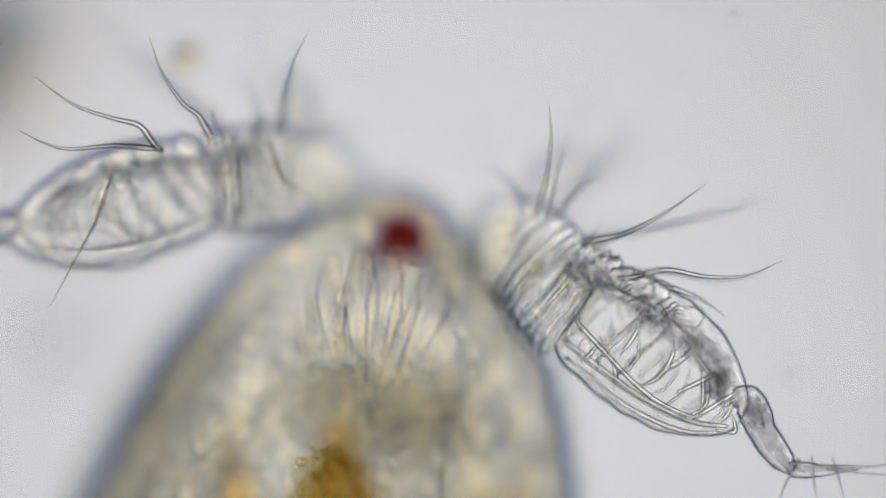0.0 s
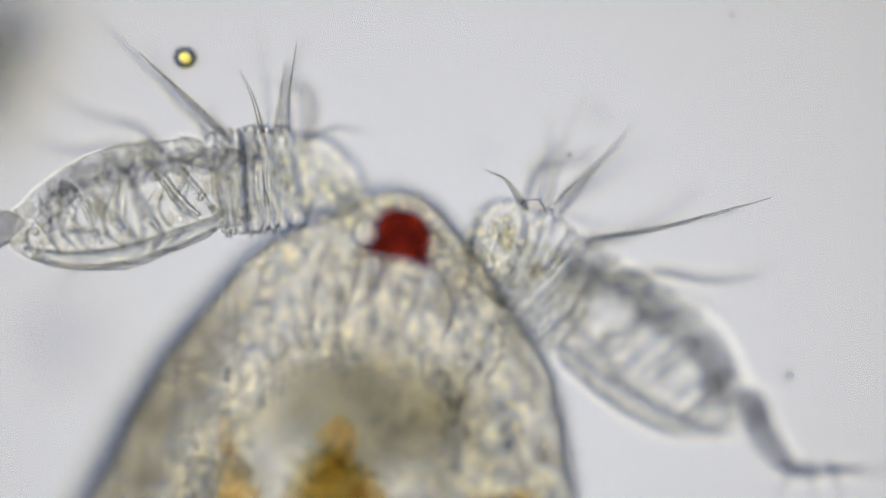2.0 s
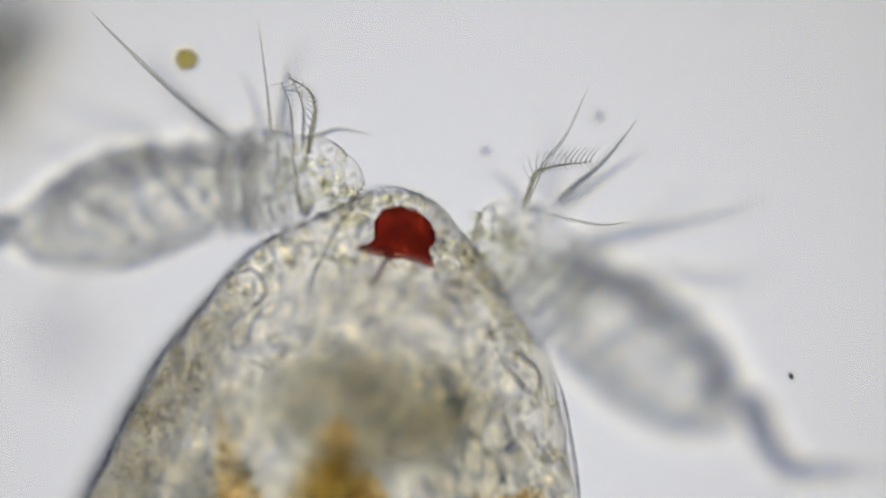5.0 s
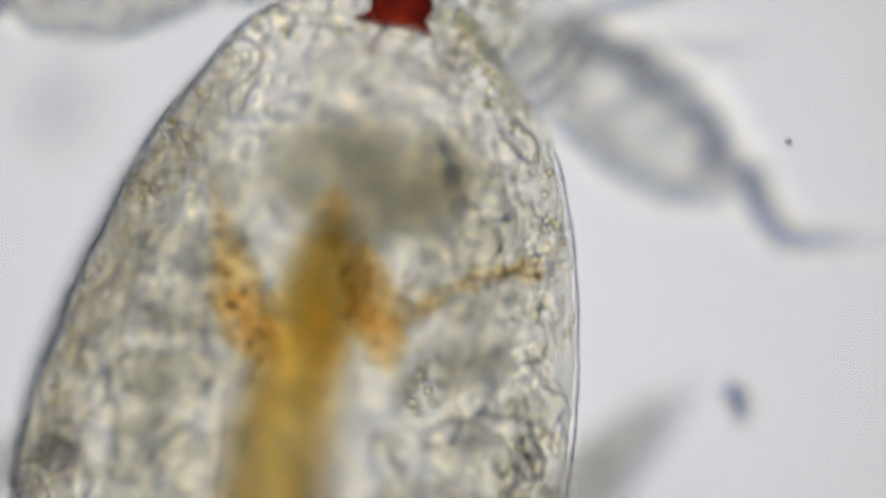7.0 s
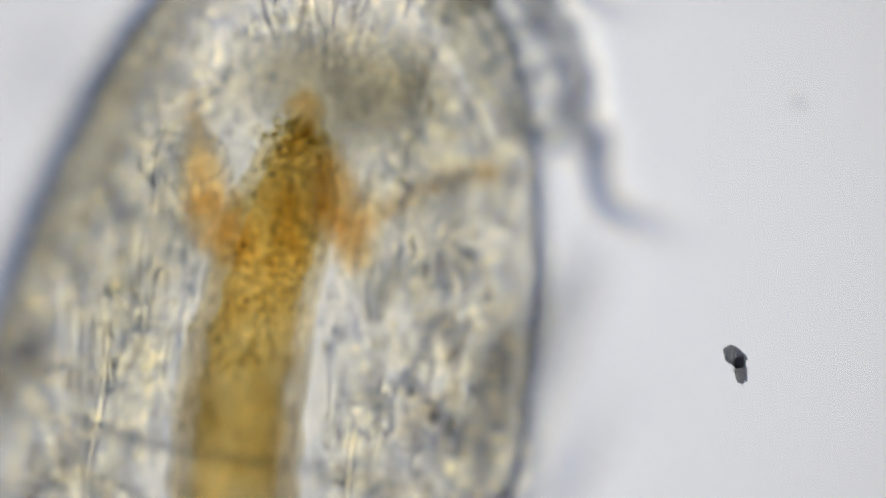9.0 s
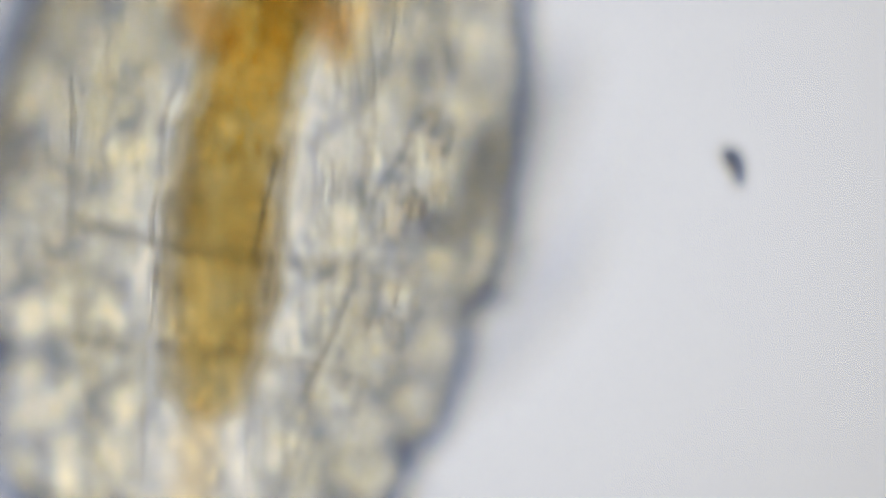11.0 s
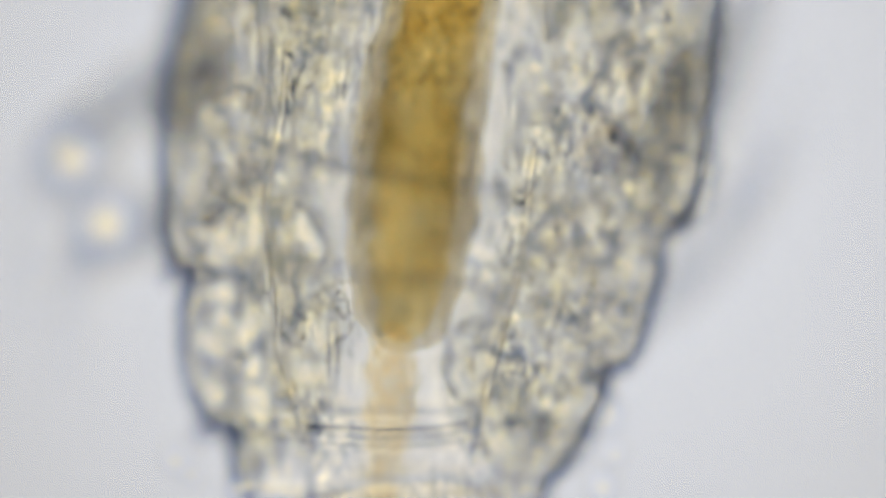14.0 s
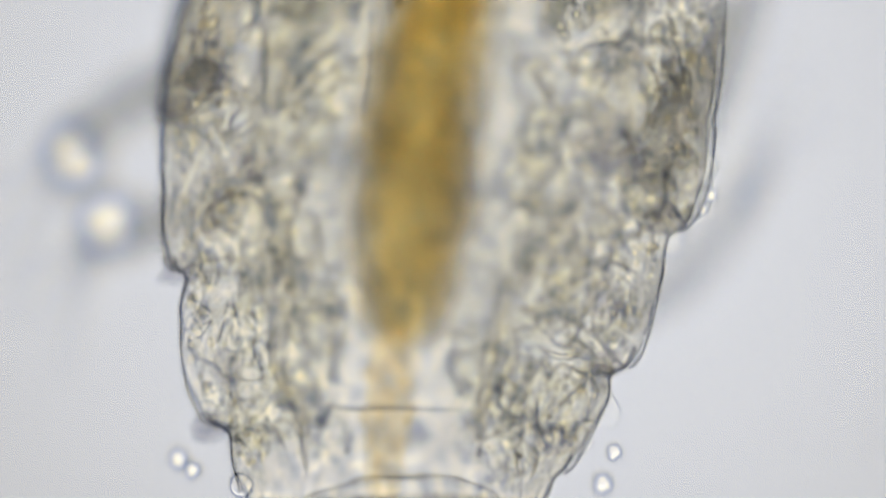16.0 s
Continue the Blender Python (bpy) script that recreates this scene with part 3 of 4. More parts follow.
# creases of the feelers' skin, and the grainy tissue in their bases
for base, z, pts in (
        (right, 135, [(1010, 552), (1030, 580), (1060, 612), (1088, 642), (1125, 680), (1165, 710), (1222, 738), (1240, 725)]), (right, 130, [(1132, 684), (1165, 668), (1188, 634), (1192, 605)]),
        (right, 130, [(1240, 655), (1244, 690), (1240, 735)]), (right, 132, [(1030, 590), (1022, 560), (1040, 530)]), (right, 130, [(1098, 628), (1120, 600), (1140, 560)]), (right, 128, [(1085, 640), (1090, 665), (1085, 690)]),
        (right, 132, [(1210, 600), (1238, 640), (1262, 668)]), (right, 130, [(1040, 470), (1010, 500), (995, 545)]), (right, 128, [(1060, 490), (1038, 520), (1030, 560)]), (right, 134, [(1265, 760), (1300, 765), (1296, 735)]),
        (left, 112, [(190, 300), (205, 350), (215, 395), (250, 420)]), (left, 110, [(225, 300), (240, 350), (252, 400), (255, 440)]), (left, 108, [(280, 290), (300, 330), (322, 372), (340, 385)]), (left, 110, [(335, 390), (300, 430), (280, 450)]),
        (left, 108, [(130, 310), (90, 350), (70, 380)]), (left, 110, [(30, 400), (60, 440), (110, 470), (190, 470), (250, 445)]), (left, 108, [(100, 420), (140, 405), (200, 415)]), (left, 108, [(310, 270), (325, 310), (350, 340)])):
    m = len(pts)
    part("fold", tube([(x, y, z * (0.85 if base is right else 0.75), 1.5 if k in (0, m - 1) else 4.5) for k, (x, y) in enumerate(pts)], 8, 6, 1.0, 0.3, 18), LIMB_IN, base, "thin crease of the skin")
for base, line in ((right, RIGHT), (left, LEFT)):
    seeds = []
    for k in range(110 if base is right else 150):
        p = along(line, rnd.uniform(0.09, 0.46 if base is right else 0.95))
        a, w, e = rnd.uniform(0, 6.28), math.sqrt(rnd.random()) * 0.85, rnd.choice((4, 5, 6, 8, 11))
        seeds.append(ball((p[0] + p[3] * w * math.cos(a), p[1] + p[3] * w * math.sin(a), p[2] + rnd.uniform(-0.3, 0.3) * p[3]), (e, e * rnd.uniform(0.7, 1.5), e), 8, 0.3, 6))
    tagged(part("granules", joined(seeds), GRAIN, base, "tiny clear granules in the feeler"), kind="stuff")

for base, x, y, e in ((right, 1072, 482, 34), (right, 1122, 508, 32), (right, 1162, 520, 26), (right, 1215, 560, 24), (left, 212, 282, 30), (left, 262, 272, 28), (left, 335, 262, 26), (left, 150, 312, 24)):
    part("knob", ball((x, y, 102 if base is right else 70), (e, e * 0.85, e * 0.6), 20, 0.6, 18), LIMB_SOFT, base, "clear rounded knob")

def ring(base, line, f, s0, s1, bow, r, dz):
    """A thin crease across a feeler, bowed along it."""
    pts = []
    for k in range(7):
        u = k / 6
        g = min(max(f + bow * math.sin(math.pi * u), 0.0), 0.99)
        p, q, o = along(line, g), along(line, min(g + 0.02, 1)), along(line, max(g - 0.02, 0))
        s = Vector(q[:3] - o[:3]).normalized().cross(Vector((0, 0, 1)))
        w = (s0 + (s1 - s0) * u) * p[3]
        pts.append((p[0] + s.x * w, p[1] + s.y * w, p[2] + dz * math.sin(math.pi * u), r * (0.35 + 0.65 * math.sin(math.pi * u))))
    part("fold", tube(pts, 8, 4, 1.0, 0.25, 14), LIMB_IN, base, "thin crease of the skin")


rnd = random.Random(17)
for base, line, sg in ((right, RIGHT, 1), (left, LEFT, -1)):
    for k in range(15):     # close rings of the near half
        ring(base, line, 0.19 + 0.018 * k + rnd.uniform(-0.004, 0.004), -0.96 * sg, sg * rnd.uniform(0.3, 0.95), rnd.uniform(-0.004, 0.014), rnd.uniform(3, 5), rnd.uniform(-8, 22))
    for k in range(9):      # wider arcs across the clear window
        ring(base, line, 0.50 + 0.05 * k + rnd.uniform(-0.012, 0.012), sg * rnd.uniform(-0.72, -0.5), sg * rnd.uniform(0.1, 0.4), rnd.uniform(0.015, 0.04), rnd.uniform(2.5, 4.5), rnd.uniform(-10, 20))
    for k in range(20):     # short crumples all through the feeler
        f, w = rnd.uniform(0.2, 0.92), rnd.uniform(-0.75, 0.7)
        tilt = rnd.uniform(-0.03, 0.05)
        inner(base, line, f, min(max(f + tilt, 0.1), 0.98), w, min(max(w + rnd.choice((-1, 1)) * rnd.uniform(0.15, 0.5), -0.85), 0.85), rnd.uniform(2.5, 6), rnd.uniform(-22, 26))
    inner(base, line, 0.44, 0.95, -0.66 * sg, -0.60 * sg, 5.5, 4)
    inner(base, line, 0.47, 0.93, -0.88 * sg, -0.86 * sg, 4.5, 0)
    for k in range(36):     # fine creases under the bristles
        f, w = rnd.uniform(0.28, 0.86), sg * rnd.uniform(0.3, 0.75)
        inner(base, line, f, f + rnd.uniform(-0.02, 0.06), w, min(max(w + rnd.uniform(-0.3, 0.3), -0.85), 0.85), rnd.uniform(2, 4.5), rnd.uniform(-12, 16))
    pts = []
    for k in range(12):     # crumpled dark tissue under the bristles
        f = 0.26 + 0.62 * k / 11
        p, q = along(line, f), along(line, f + 0.03)
        d = Vector(q[:3] - p[:3]).normalized().cross(Vector((0, 0, 1))) * (sg * p[3] * rnd.uniform(0.50, 0.66))
        pts.append((p[0] + d.x, p[1] + d.y, p[2], 3 if k in (0, 11) else p[3] * rnd.uniform(0.24, 0.36)))
    soak("dark_tissue", pts, 28, 6, 0.8, 0.5, 16, LIMB_CORE, base, "dark crumpled tissue under the bristles")
for base, pts in ((right, [(1258, 650, 108, 4), (1264, 668, 108, 22), (1272, 694, 108, 22), (1276, 716, 108, 4)]), (right, [(1318, 704, 108, 4), (1330, 716, 108, 20), (1346, 745, 108, 22), (1372, 790, 108, 16), (1396, 824, 108, 10), (1450, 832, 109, 7), (1530, 828, 109, 2)]),
                  (left, [(84, 362, 62, 4), (90, 380, 62, 22), (94, 398, 62, 22), (92, 420, 62, 4)]), (left, [(34, 384, 60, 4), (14, 392, 60, 20), (-30, 420, 60, 20), (-80, 460, 60, 8)])):
    soak("dark_tissue", pts, 20, 6, 0.9, 0.4, 10, LIMB_CORE, base, "dark crumpled joint tissue")

for pts in ([(1256, 655, 112, 5), (1262, 672, 112, 24), (1270, 698, 112, 22), (1272, 716, 112, 5)], [(1322, 702, 112, 5), (1330, 718, 112, 21), (1344, 742, 112, 20), (1352, 760, 112, 5)], [(1374, 796, 112, 4), (1396, 820, 112, 14), (1430, 830, 112, 9), (1490, 830, 112, 3)]):
    soak("dark_tissue", pts, 20, 6, 0.9, 0.45, 10, LIMB_CORE, right, "dark crumpled joint tissue")

# far joints of the feeler that stays in view
part("segment", tube([(1295, 700, 109, 14), (1325, 712, 109, 30), (1350, 765, 109, 27), (1385, 815, 109, 22), (1402, 832, 109, 8)], 20, 6, 0.8, 0.12, 14), LIMB_TIP, right)
part("segment", tube([(1392, 826, 109, 8), (1410, 831, 109, 16), (1450, 833, 109, 12), (1480, 831, 109, 8), (1535, 826, 109, 2)], 14, 6, 0.8, 0.12, 10), LIMB_TIP, right)
part("segment", tube([(44, 392, 60, 4), (28, 396, 60, 18), (4, 402, 60, 29), (-60, 440, 60, 26), (-110, 490, 60, 10)], 16, 6, 0.8, 0.1, 14), LIMB_TIP, left)


def seta(base, pts, r, z0, z1, comb=0, coat=None):
    back = Vector(pts[0]) - Vector(pts[1])
    pts = [tuple(Vector(pts[0]) + back.normalized() * 28)] + list(pts)
    m = len(pts)
    z0, z1 = [z * 0.8 if z > 60 else z for z in (z0, z1)]
    line = [(p[0], p[1], z0 + (z1 - z0) * k / (m - 1), max(1.05 * r * (0.45 if k == 0 else (1 - k / (m - 1)) ** 0.7), 0.8)) for k, p in enumerate(pts)]
    part("seta", tube(line, 8, 6, 1.0, 0.15 if coat else 0.0, 8), coat or SETA, base)
    if comb:
        c = spline(line, 12)
        for i in range(len(c) // 3, len(c) - 1, 3):
            d = Vector(c[i + 1][:3] - c[i - 1][:3]).normalized()
            a = Vector(c[i][:3])
            for side, far in ((comb, 26), (-comb, 9)):
                b = a + d.cross(Vector((0, 0, 1))) * (side * far) + d * (far * 0.9)
                part("hair", tube([(*a, 1.3), (*((a + b) / 2 - d * 3), 1.1), (*b, 0.5)], 5, 2), SETA, base)


for pts, r, z0, z1 in (
        ([(268, 248), (245, 222), (200, 210), (130, 185), (50, 128)], 7, 130, 150), ([(262, 262), (200, 258), (120, 264), (70, 250), (30, 228)], 6, 140, 155),
        ([(366, 232), (350, 205), (320, 180), (285, 125), (264, 65)], 7, 125, 150), ([(390, 232), (340, 182), (285, 130), (245, 92)], 7, 80, 75),
        ([(392, 236), (300, 158), (230, 92), (160, 22)], 8, 10, -5), ([(392, 238), (378, 205), (378, 178)], 4, 120, 125),
        ([(498, 215), (505, 165), (520, 110), (545, 58)], 6, 110, 140), ([(462, 225), (447, 172), (424, 125)], 6, 60, 40), ([(478, 225), (470, 150), (456, 40)], 4, 10, -10),
        ([(508, 232), (512, 160), (525, 75)], 6, 70, 60), ([(490, 228), (500, 160), (505, 112)], 5, 40, 30), ([(560, 240), (600, 228), (655, 238)], 6, 25, 10),
        ([(486, 278), (500, 318), (545, 345)], 5, 130, 130), ([(195, 320), (170, 390), (135, 455), (90, 540)], 5, 170, 150), ([(455, 225), (465, 205)], 9, 110, 120)):
    seta(left, pts, r, z0, z1)
for pts, r, z0, z1 in (
        ([(955, 360), (968, 310), (975, 250), (972, 190)], 6, 120, 145), ([(975, 355), (990, 290), (1004, 238)], 5, 115, 112), ([(1000, 360), (1030, 330), (1064, 314)], 5, 120, 120),
        ([(1005, 362), (1035, 320), (1046, 290)], 4, 100, 95), ([(1055, 425), (1110, 412), (1180, 375), (1250, 325)], 8, 130, 160), ([(1060, 422), (1160, 405), (1260, 380), (1365, 350)], 8, 100, 65),
        ([(1060, 430), (1150, 405), (1310, 372)], 6, 125, 100), ([(1045, 418), (1062, 400)], 4, 120, 130), ([(1125, 490), (1180, 478), (1250, 490), (1320, 488), (1385, 462)], 7, 125, 155),
        ([(1128, 486), (1170, 483), (1260, 498), (1340, 490)], 6, 110, 120), ([(1195, 512), (1240, 530), (1282, 560)], 6, 130, 140), ([(918, 350), (895, 318), (858, 300)], 7, 55, 60),
        ([(1010, 335), (1070, 282), (1125, 214)], 8, 20, 5), ([(1000, 345), (1050, 300), (1110, 235)], 5, 40, 30), ([(1015, 350), (1090, 300), (1150, 260)], 8, -30, -60),
        ([(1400, 836), (1388, 858), (1378, 890)], 4, 130, 130), ([(1438, 838), (1440, 860), (1446, 885)], 4, 130, 130), ([(1480, 838), (1486, 858), (1494, 885)], 4, 130, 130),
        ([(1470, 828), (1530, 838), (1600, 842)], 4, 130, 135), ([(1490, 830), (1540, 826), (1620, 818)], 4, 130, 135), ([(960, 380), (1060, 398), (1105, 394)], 4, 0, -5)):
    seta(right, pts, r, z0, z1)
seta(right, [(932, 348), (946, 308), (972, 296), (1010, 290), (1046, 286)], 5, 5, 0, 1, PLUME)
seta(right, [(938, 340), (965, 285), (1000, 240), (1035, 165)], 5, 0, -10)
seta(left, [(548, 245), (556, 195), (545, 160), (505, 135)], 6, 5, 0, 1, PLUME)
seta(left, [(535, 240), (535, 190), (520, 150), (505, 125)], 4, 8, 0)
seta(left, [(515, 235), (512, 190), (498, 150)], 5, 6, 0)

# ---- muscles and strands of the trunk ----
for pts in (
        [(352, 830, 3), (334, 960, 34), (308, 1110, 62), (290, 1275, 72), (284, 1450, 70), (286, 1600, 58), (300, 1780, 40), (310, 1840, 12)],
        [(716, 860, 3), (704, 1000, 38), (680, 1170, 70), (650, 1320, 76), (620, 1475, 70), (590, 1610, 58), (560, 1780, 40), (550, 1840, 12)],
        [(640, 1190, 8), (680, 1245, 17), (735, 1305, 8)], [(400, 1150, 8), (330, 1190, 17), (250, 1270, 8)],
        [(300, 800, 14), (270, 920, 52), (240, 1060, 56), (215, 1200, 46), (200, 1300, 14)], [(770, 820, 14), (740, 930, 48), (725, 1050, 46), (720, 1150, 12)], [(870, 880, 10), (850, 1000, 36), (830, 1120, 38), (815, 1230, 12)],
        [(160, 1320, 10), (200, 1420, 30), (205, 1520, 32), (200, 1620, 10)], [(770, 1330, 10), (735, 1430, 30), (705, 1540, 32), (690, 1640, 10)]):
    line = [(x, y, HT[int(y) - 331][2] * (0.70 if abs(x - 520) > 300 or y < 1180 else 0.70 + 0.17 * min((y - 1180) / 250, 1)) - 12, w) for x, y, w in pts]
    part("muscle", tube(line, 20, 8, 0.10, 0.05, 60), MUSCLE, copepod, "pale striped muscle band")
for pts, z in (
        ([(625, 452), (605, 560), (590, 665)], 100), ([(748, 486), (722, 560), (698, 612)], 100), ([(540, 500), (548, 560), (545, 630)], 96), ([(805, 490), (790, 560), (772, 620)], 96),
        ([(570, 450), (555, 540), (552, 615)], 74), ([(770, 470), (800, 540), (780, 610)], 64), ([(640, 445), (625, 520), (612, 560)], 74), ([(520, 520), (530, 600), (552, 660)], 96)):
    part("strand", tube([(x, y, z, w) for (x, y), w in zip(pts, (1.5, 5.5, 1.0))], 8, 6), STRAND, copepod, "thin dark muscle strand")
for pts in ([(640, 440, 10), (640, 530, 22), (635, 720, 1.5)], [(690, 450, 10), (680, 540, 24), (652, 720, 1.5)], [(735, 470, 8), (715, 550, 18), (668, 720, 1.5)], [(590, 450, 8), (585, 540, 18), (615, 710, 1.5)], [(790, 480, 8), (760, 560, 18), (690, 720, 1.5)]):
    part("muscle", tube([(x, y, 98, w * 1.3) for x, y, w in pts], 14, 8, 0.16, 0.12, 24), HEAD_MUSCLE, copepod, "pale fan-shaped head muscle")

# folds and thin walls inside the trunk: height, then the line that each follows
for z, pts in (
        (25, [(425, 1162), (342, 1193), (279, 1248), (271, 1272)]), (25, [(291, 1351), (283, 1406), (260, 1477), (256, 1547), (268, 1610), (248, 1729), (264, 1784), (279, 1855), (291, 1925)]),
        (30, [(232, 1500), (240, 1547), (224, 1673), (232, 1729)]), (20, [(106, 1461), (153, 1421), (209, 1429), (240, 1469)]),
        (20, [(311, 1792), (374, 1799), (440, 1797), (560, 1800)]), (20, [(754, 1217), (771, 1163), (838, 1158), (896, 1200), (908, 1267), (863, 1317)]), (25, [(646, 1625), (654, 1708), (604, 1783), (588, 1850)]),
        (15, [(704, 1825), (729, 1792), (813, 1717)]), (30, [(621, 1608), (613, 1717)]), (10, [(880, 1300), (840, 1345), (760, 1330)]), (10, [(820, 1600), (790, 1660), (760, 1640)]),
        (134, [(212, 1075), (216, 1169), (209, 1280), (209, 1374)]), (138, [(405, 1091), (378, 1138), (370, 1256), (354, 1335), (362, 1421), (350, 1540)]),
        (130, [(879, 1125), (825, 1158), (796, 1217), (754, 1283), (742, 1325)]), (134, [(721, 1383), (696, 1475), (663, 1558), (634, 1608), (625, 1650)]), (150, [(579, 1208), (554, 1308), (529, 1408)]),
        (27, [(234, 1014), (219, 1154), (212, 1334)]), (27, [(404, 1094), (399, 1214), (374, 1334)]), (25, [(644, 1144), (704, 1234), (744, 1304)]), (27, [(104, 1195), (160, 1225), (209, 1249)]),
        (25, [(154, 1144), (204, 1114), (219, 1174), (214, 1254)]), (23, [(330, 1140), (280, 1175), (250, 1215), (235, 1270)]), (23, [(344, 1160), (300, 1190), (262, 1240)]), (25, [(110, 1290), (160, 1320), (200, 1300), (215, 1330)]), (23, [(120, 1330), (170, 1300), (210, 1270)]), (5, [(874, 614), (894, 654), (939, 699), (949, 664), (919, 634), (890, 620)]), (10, [(864, 1034), (894, 1094)]), (20, [(780, 760), (834, 674), (880, 610)]),
        (15, [(780, 430), (770, 500), (810, 540), (830, 500)]), (15, [(640, 350), (600, 400), (560, 480), (540, 560)]), (10, [(400, 490), (450, 480), (470, 520), (440, 560)]),
        
        (28, [(960, 1478), (925, 1440), (880, 1400), (800, 1370)]), (15, [(850, 1728), (820, 1700), (790, 1650), (800, 1590)]), (12, [(56, 1558), (100, 1538), (150, 1530), (200, 1548)]),
         (10, [(700, 1760), (730, 1720), (780, 1740)]), (15, [(690, 1650), (740, 1690), (770, 1650)]), (18, [(870, 1560), (820, 1540), (790, 1580)]), (12, [(90, 1250), (130, 1230), (170, 1260), (150, 1300)]),
        (16, [(800, 1180), (850, 1140), (900, 1150)]), (14, [(930, 1250), (890, 1280), (880, 1330)]), (8, [(660, 1850), (690, 1880), (680, 1920)]), (10, [(200, 1860), (230, 1830), (250, 1870)])):
    m = len(pts)
    part("fold", tube([(x, y, z, 2.0 if k in (0, m - 1) else 5.0) for k, (x, y) in enumerate(pts)], 8, 6, 1.0, 0.3, 20), STRAND, copepod, "thin clear tissue fold")

for z, pts in ((8, [(281, 1375), (248, 1460), (258, 1558), (250, 1625), (228, 1696), (242, 1742), (282, 1806), (286, 1907)]), (8, [(640, 1560), (629, 1604), (604, 1714), (597, 1779), (586, 1880)]),
               (64, [(252, 1150), (240, 1290), (216, 1415), (222, 1500), (238, 1615), (236, 1690), (258, 1755), (262, 1800)]), (64, [(690, 1330), (678, 1415), (670, 1500), (656, 1575), (634, 1660), (606, 1755), (600, 1800)]),
               (40, [(330, 1640), (334, 1700), (330, 1760)])):
    part("canal", tube([(x, y, z, 5 if k in (0, len(pts) - 1) else 12 if z < 30 else 7) for k, (x, y) in enumerate(pts)], 14, 8, 0.9, 0.35, 24), WALL, copepod, "pale wavy canal beside the gut")

part("side_band", tube([(930, 1110, -5, 4), (944, 1170, 5, 14), (948, 1250, 8, 17), (934, 1330, 8, 14), (912, 1400, 5, 3)], 14, 8, 0.8, 0.3, 30), CELL, copepod, "clear rounded band along the side")

# dark grey patches near the plate corners and along the sides
for x0, y0, x1, y1, w in ((905, 1425, 918, 1490, 38), (815, 1690, 822, 1745, 36), (712, 1820, 728, 1885, 38), (106, 1800, 122, 1862, 38), (52, 1520, 62, 1585, 38), (50, 1235, 58, 1300, 36), (742, 1322, 905, 1392, 40), (70, 1185, 150, 1235, 38), (780, 1575, 850, 1640, 34), (690, 1790, 660, 1850, 26), (120, 1690, 170, 1760, 30), (930, 1130, 925, 1290, 20), (160, 1330, 210, 1400, 30)):
    soak("grey_patch", [(x0, y0, -14, 4), (x0 * 0.8 + x1 * 0.2, y0 * 0.8 + y1 * 0.2, -14, w * 0.8), (x0 * 0.3 + x1 * 0.7, y0 * 0.3 + y1 * 0.7, -16, w), (x1, y1, -14, 4)], 24, 8, 0.8, 0.5, 24, GREY_PATCH, copepod, "dark grey patch near the plate edges and sides")
rnd = random.Random(64)
for kind, count in (("big", 110), ("small", 560)):
    clumps = []
    while len(clumps) < count:
        y = rnd.uniform(820 if kind == "big" else 440, 1890)
        row = HT[int(y) - 331]
        u = rnd.choice((rnd.uniform(0.06, 0.32), rnd.uniform(0.66, 0.94))) if y > 640 else rnd.uniform(0.1, 0.9)
        e = rnd.uniform(34, 70) if kind == "big" else rnd.uniform(7, 20)
        x = row[0] + (row[1] - row[0]) * u
        ahead = HT[max(int(y - 1.4 * e) - 331, 0)]
        if min(x - row[0], row[1] - x, x - ahead[0], ahead[1] - x) < e * 0.8 + 12:
            continue
        z = rnd.uniform(-0.35, 0.62) * row[2] * math.sqrt(1 - (1 - 2 * u) ** 2) - 30
        clumps.append(ball((x, y, z), (e * rnd.uniform(0.6, 1.1), e * rnd.uniform(0.8, 1.5), e * 0.6), 20 if kind == "big" else 12, 0.9, e * 0.7, rnd.uniform(-0.6, 0.6)))
    tagged(part("tissue", joined(clumps), CLUMP if kind == "big" else CLUMP_SMALL, copepod, "lumpy clear tissue at the sides"), kind="stuff")
clumps = []
for k in range(230):        # grains that fill the front of the head
    y = rnd.uniform(345, 480)
    row = HT[int(y) - 331]
    u = rnd.uniform(0.06, 0.94)
    e = rnd.uniform(4, 11)
    clumps.append(ball((row[0] + (row[1] - row[0]) * u, y, rnd.uniform(-26, 24)), (e * rnd.uniform(0.6, 1), e * rnd.uniform(0.7, 1.2), e * 0.7), 10, 0.8, e * 0.7, rnd.uniform(0, 3)))
for line in (RIGHT, LEFT):
    for k in range(110):    # and the bases of the feelers
        p = along(line, rnd.uniform(0.01, 0.22))
        a, w, e = rnd.uniform(0, 6.28), 0.8 * math.sqrt(rnd.random()), rnd.uniform(4, 10)
        clumps.append(ball((p[0] + p[3] * w * math.cos(a), p[1] + p[3] * w * math.sin(a), p[2] + rnd.uniform(-14, 14)), (e, e * rnd.uniform(0.7, 1.3), e * 0.7), 10, 0.8, e * 0.7, rnd.uniform(0, 3)))
tagged(part("tissue", joined(clumps), HEAD_GRAIN, copepod, "grainy clear tissue in the front of the head"), kind="stuff")
clumps = []
for k in range(520):        # fine lumps right under the back
    y = rnd.uniform(520, 1780)
    row = HT[int(y) - 331]
    u = rnd.uniform(0.12, 0.88)
    e = rnd.uniform(4, 14)
    z = rnd.uniform(0.55, 0.84) * row[2] * math.sqrt(1 - (1 - 2 * u) ** 2) - 45 * (1 - u)
    clumps.append(ball((row[0] + (row[1] - row[0]) * u, y, z), (e * rnd.uniform(0.5, 1), e * rnd.uniform(0.9, 2), e * 0.6), 10, 0.8, e * 0.7, rnd.uniform(-0.5, 0.5)))
tagged(part("tissue", joined(clumps), CLUMP_SMALL, copepod, "lumpy clear tissue under the back"), kind="stuff")
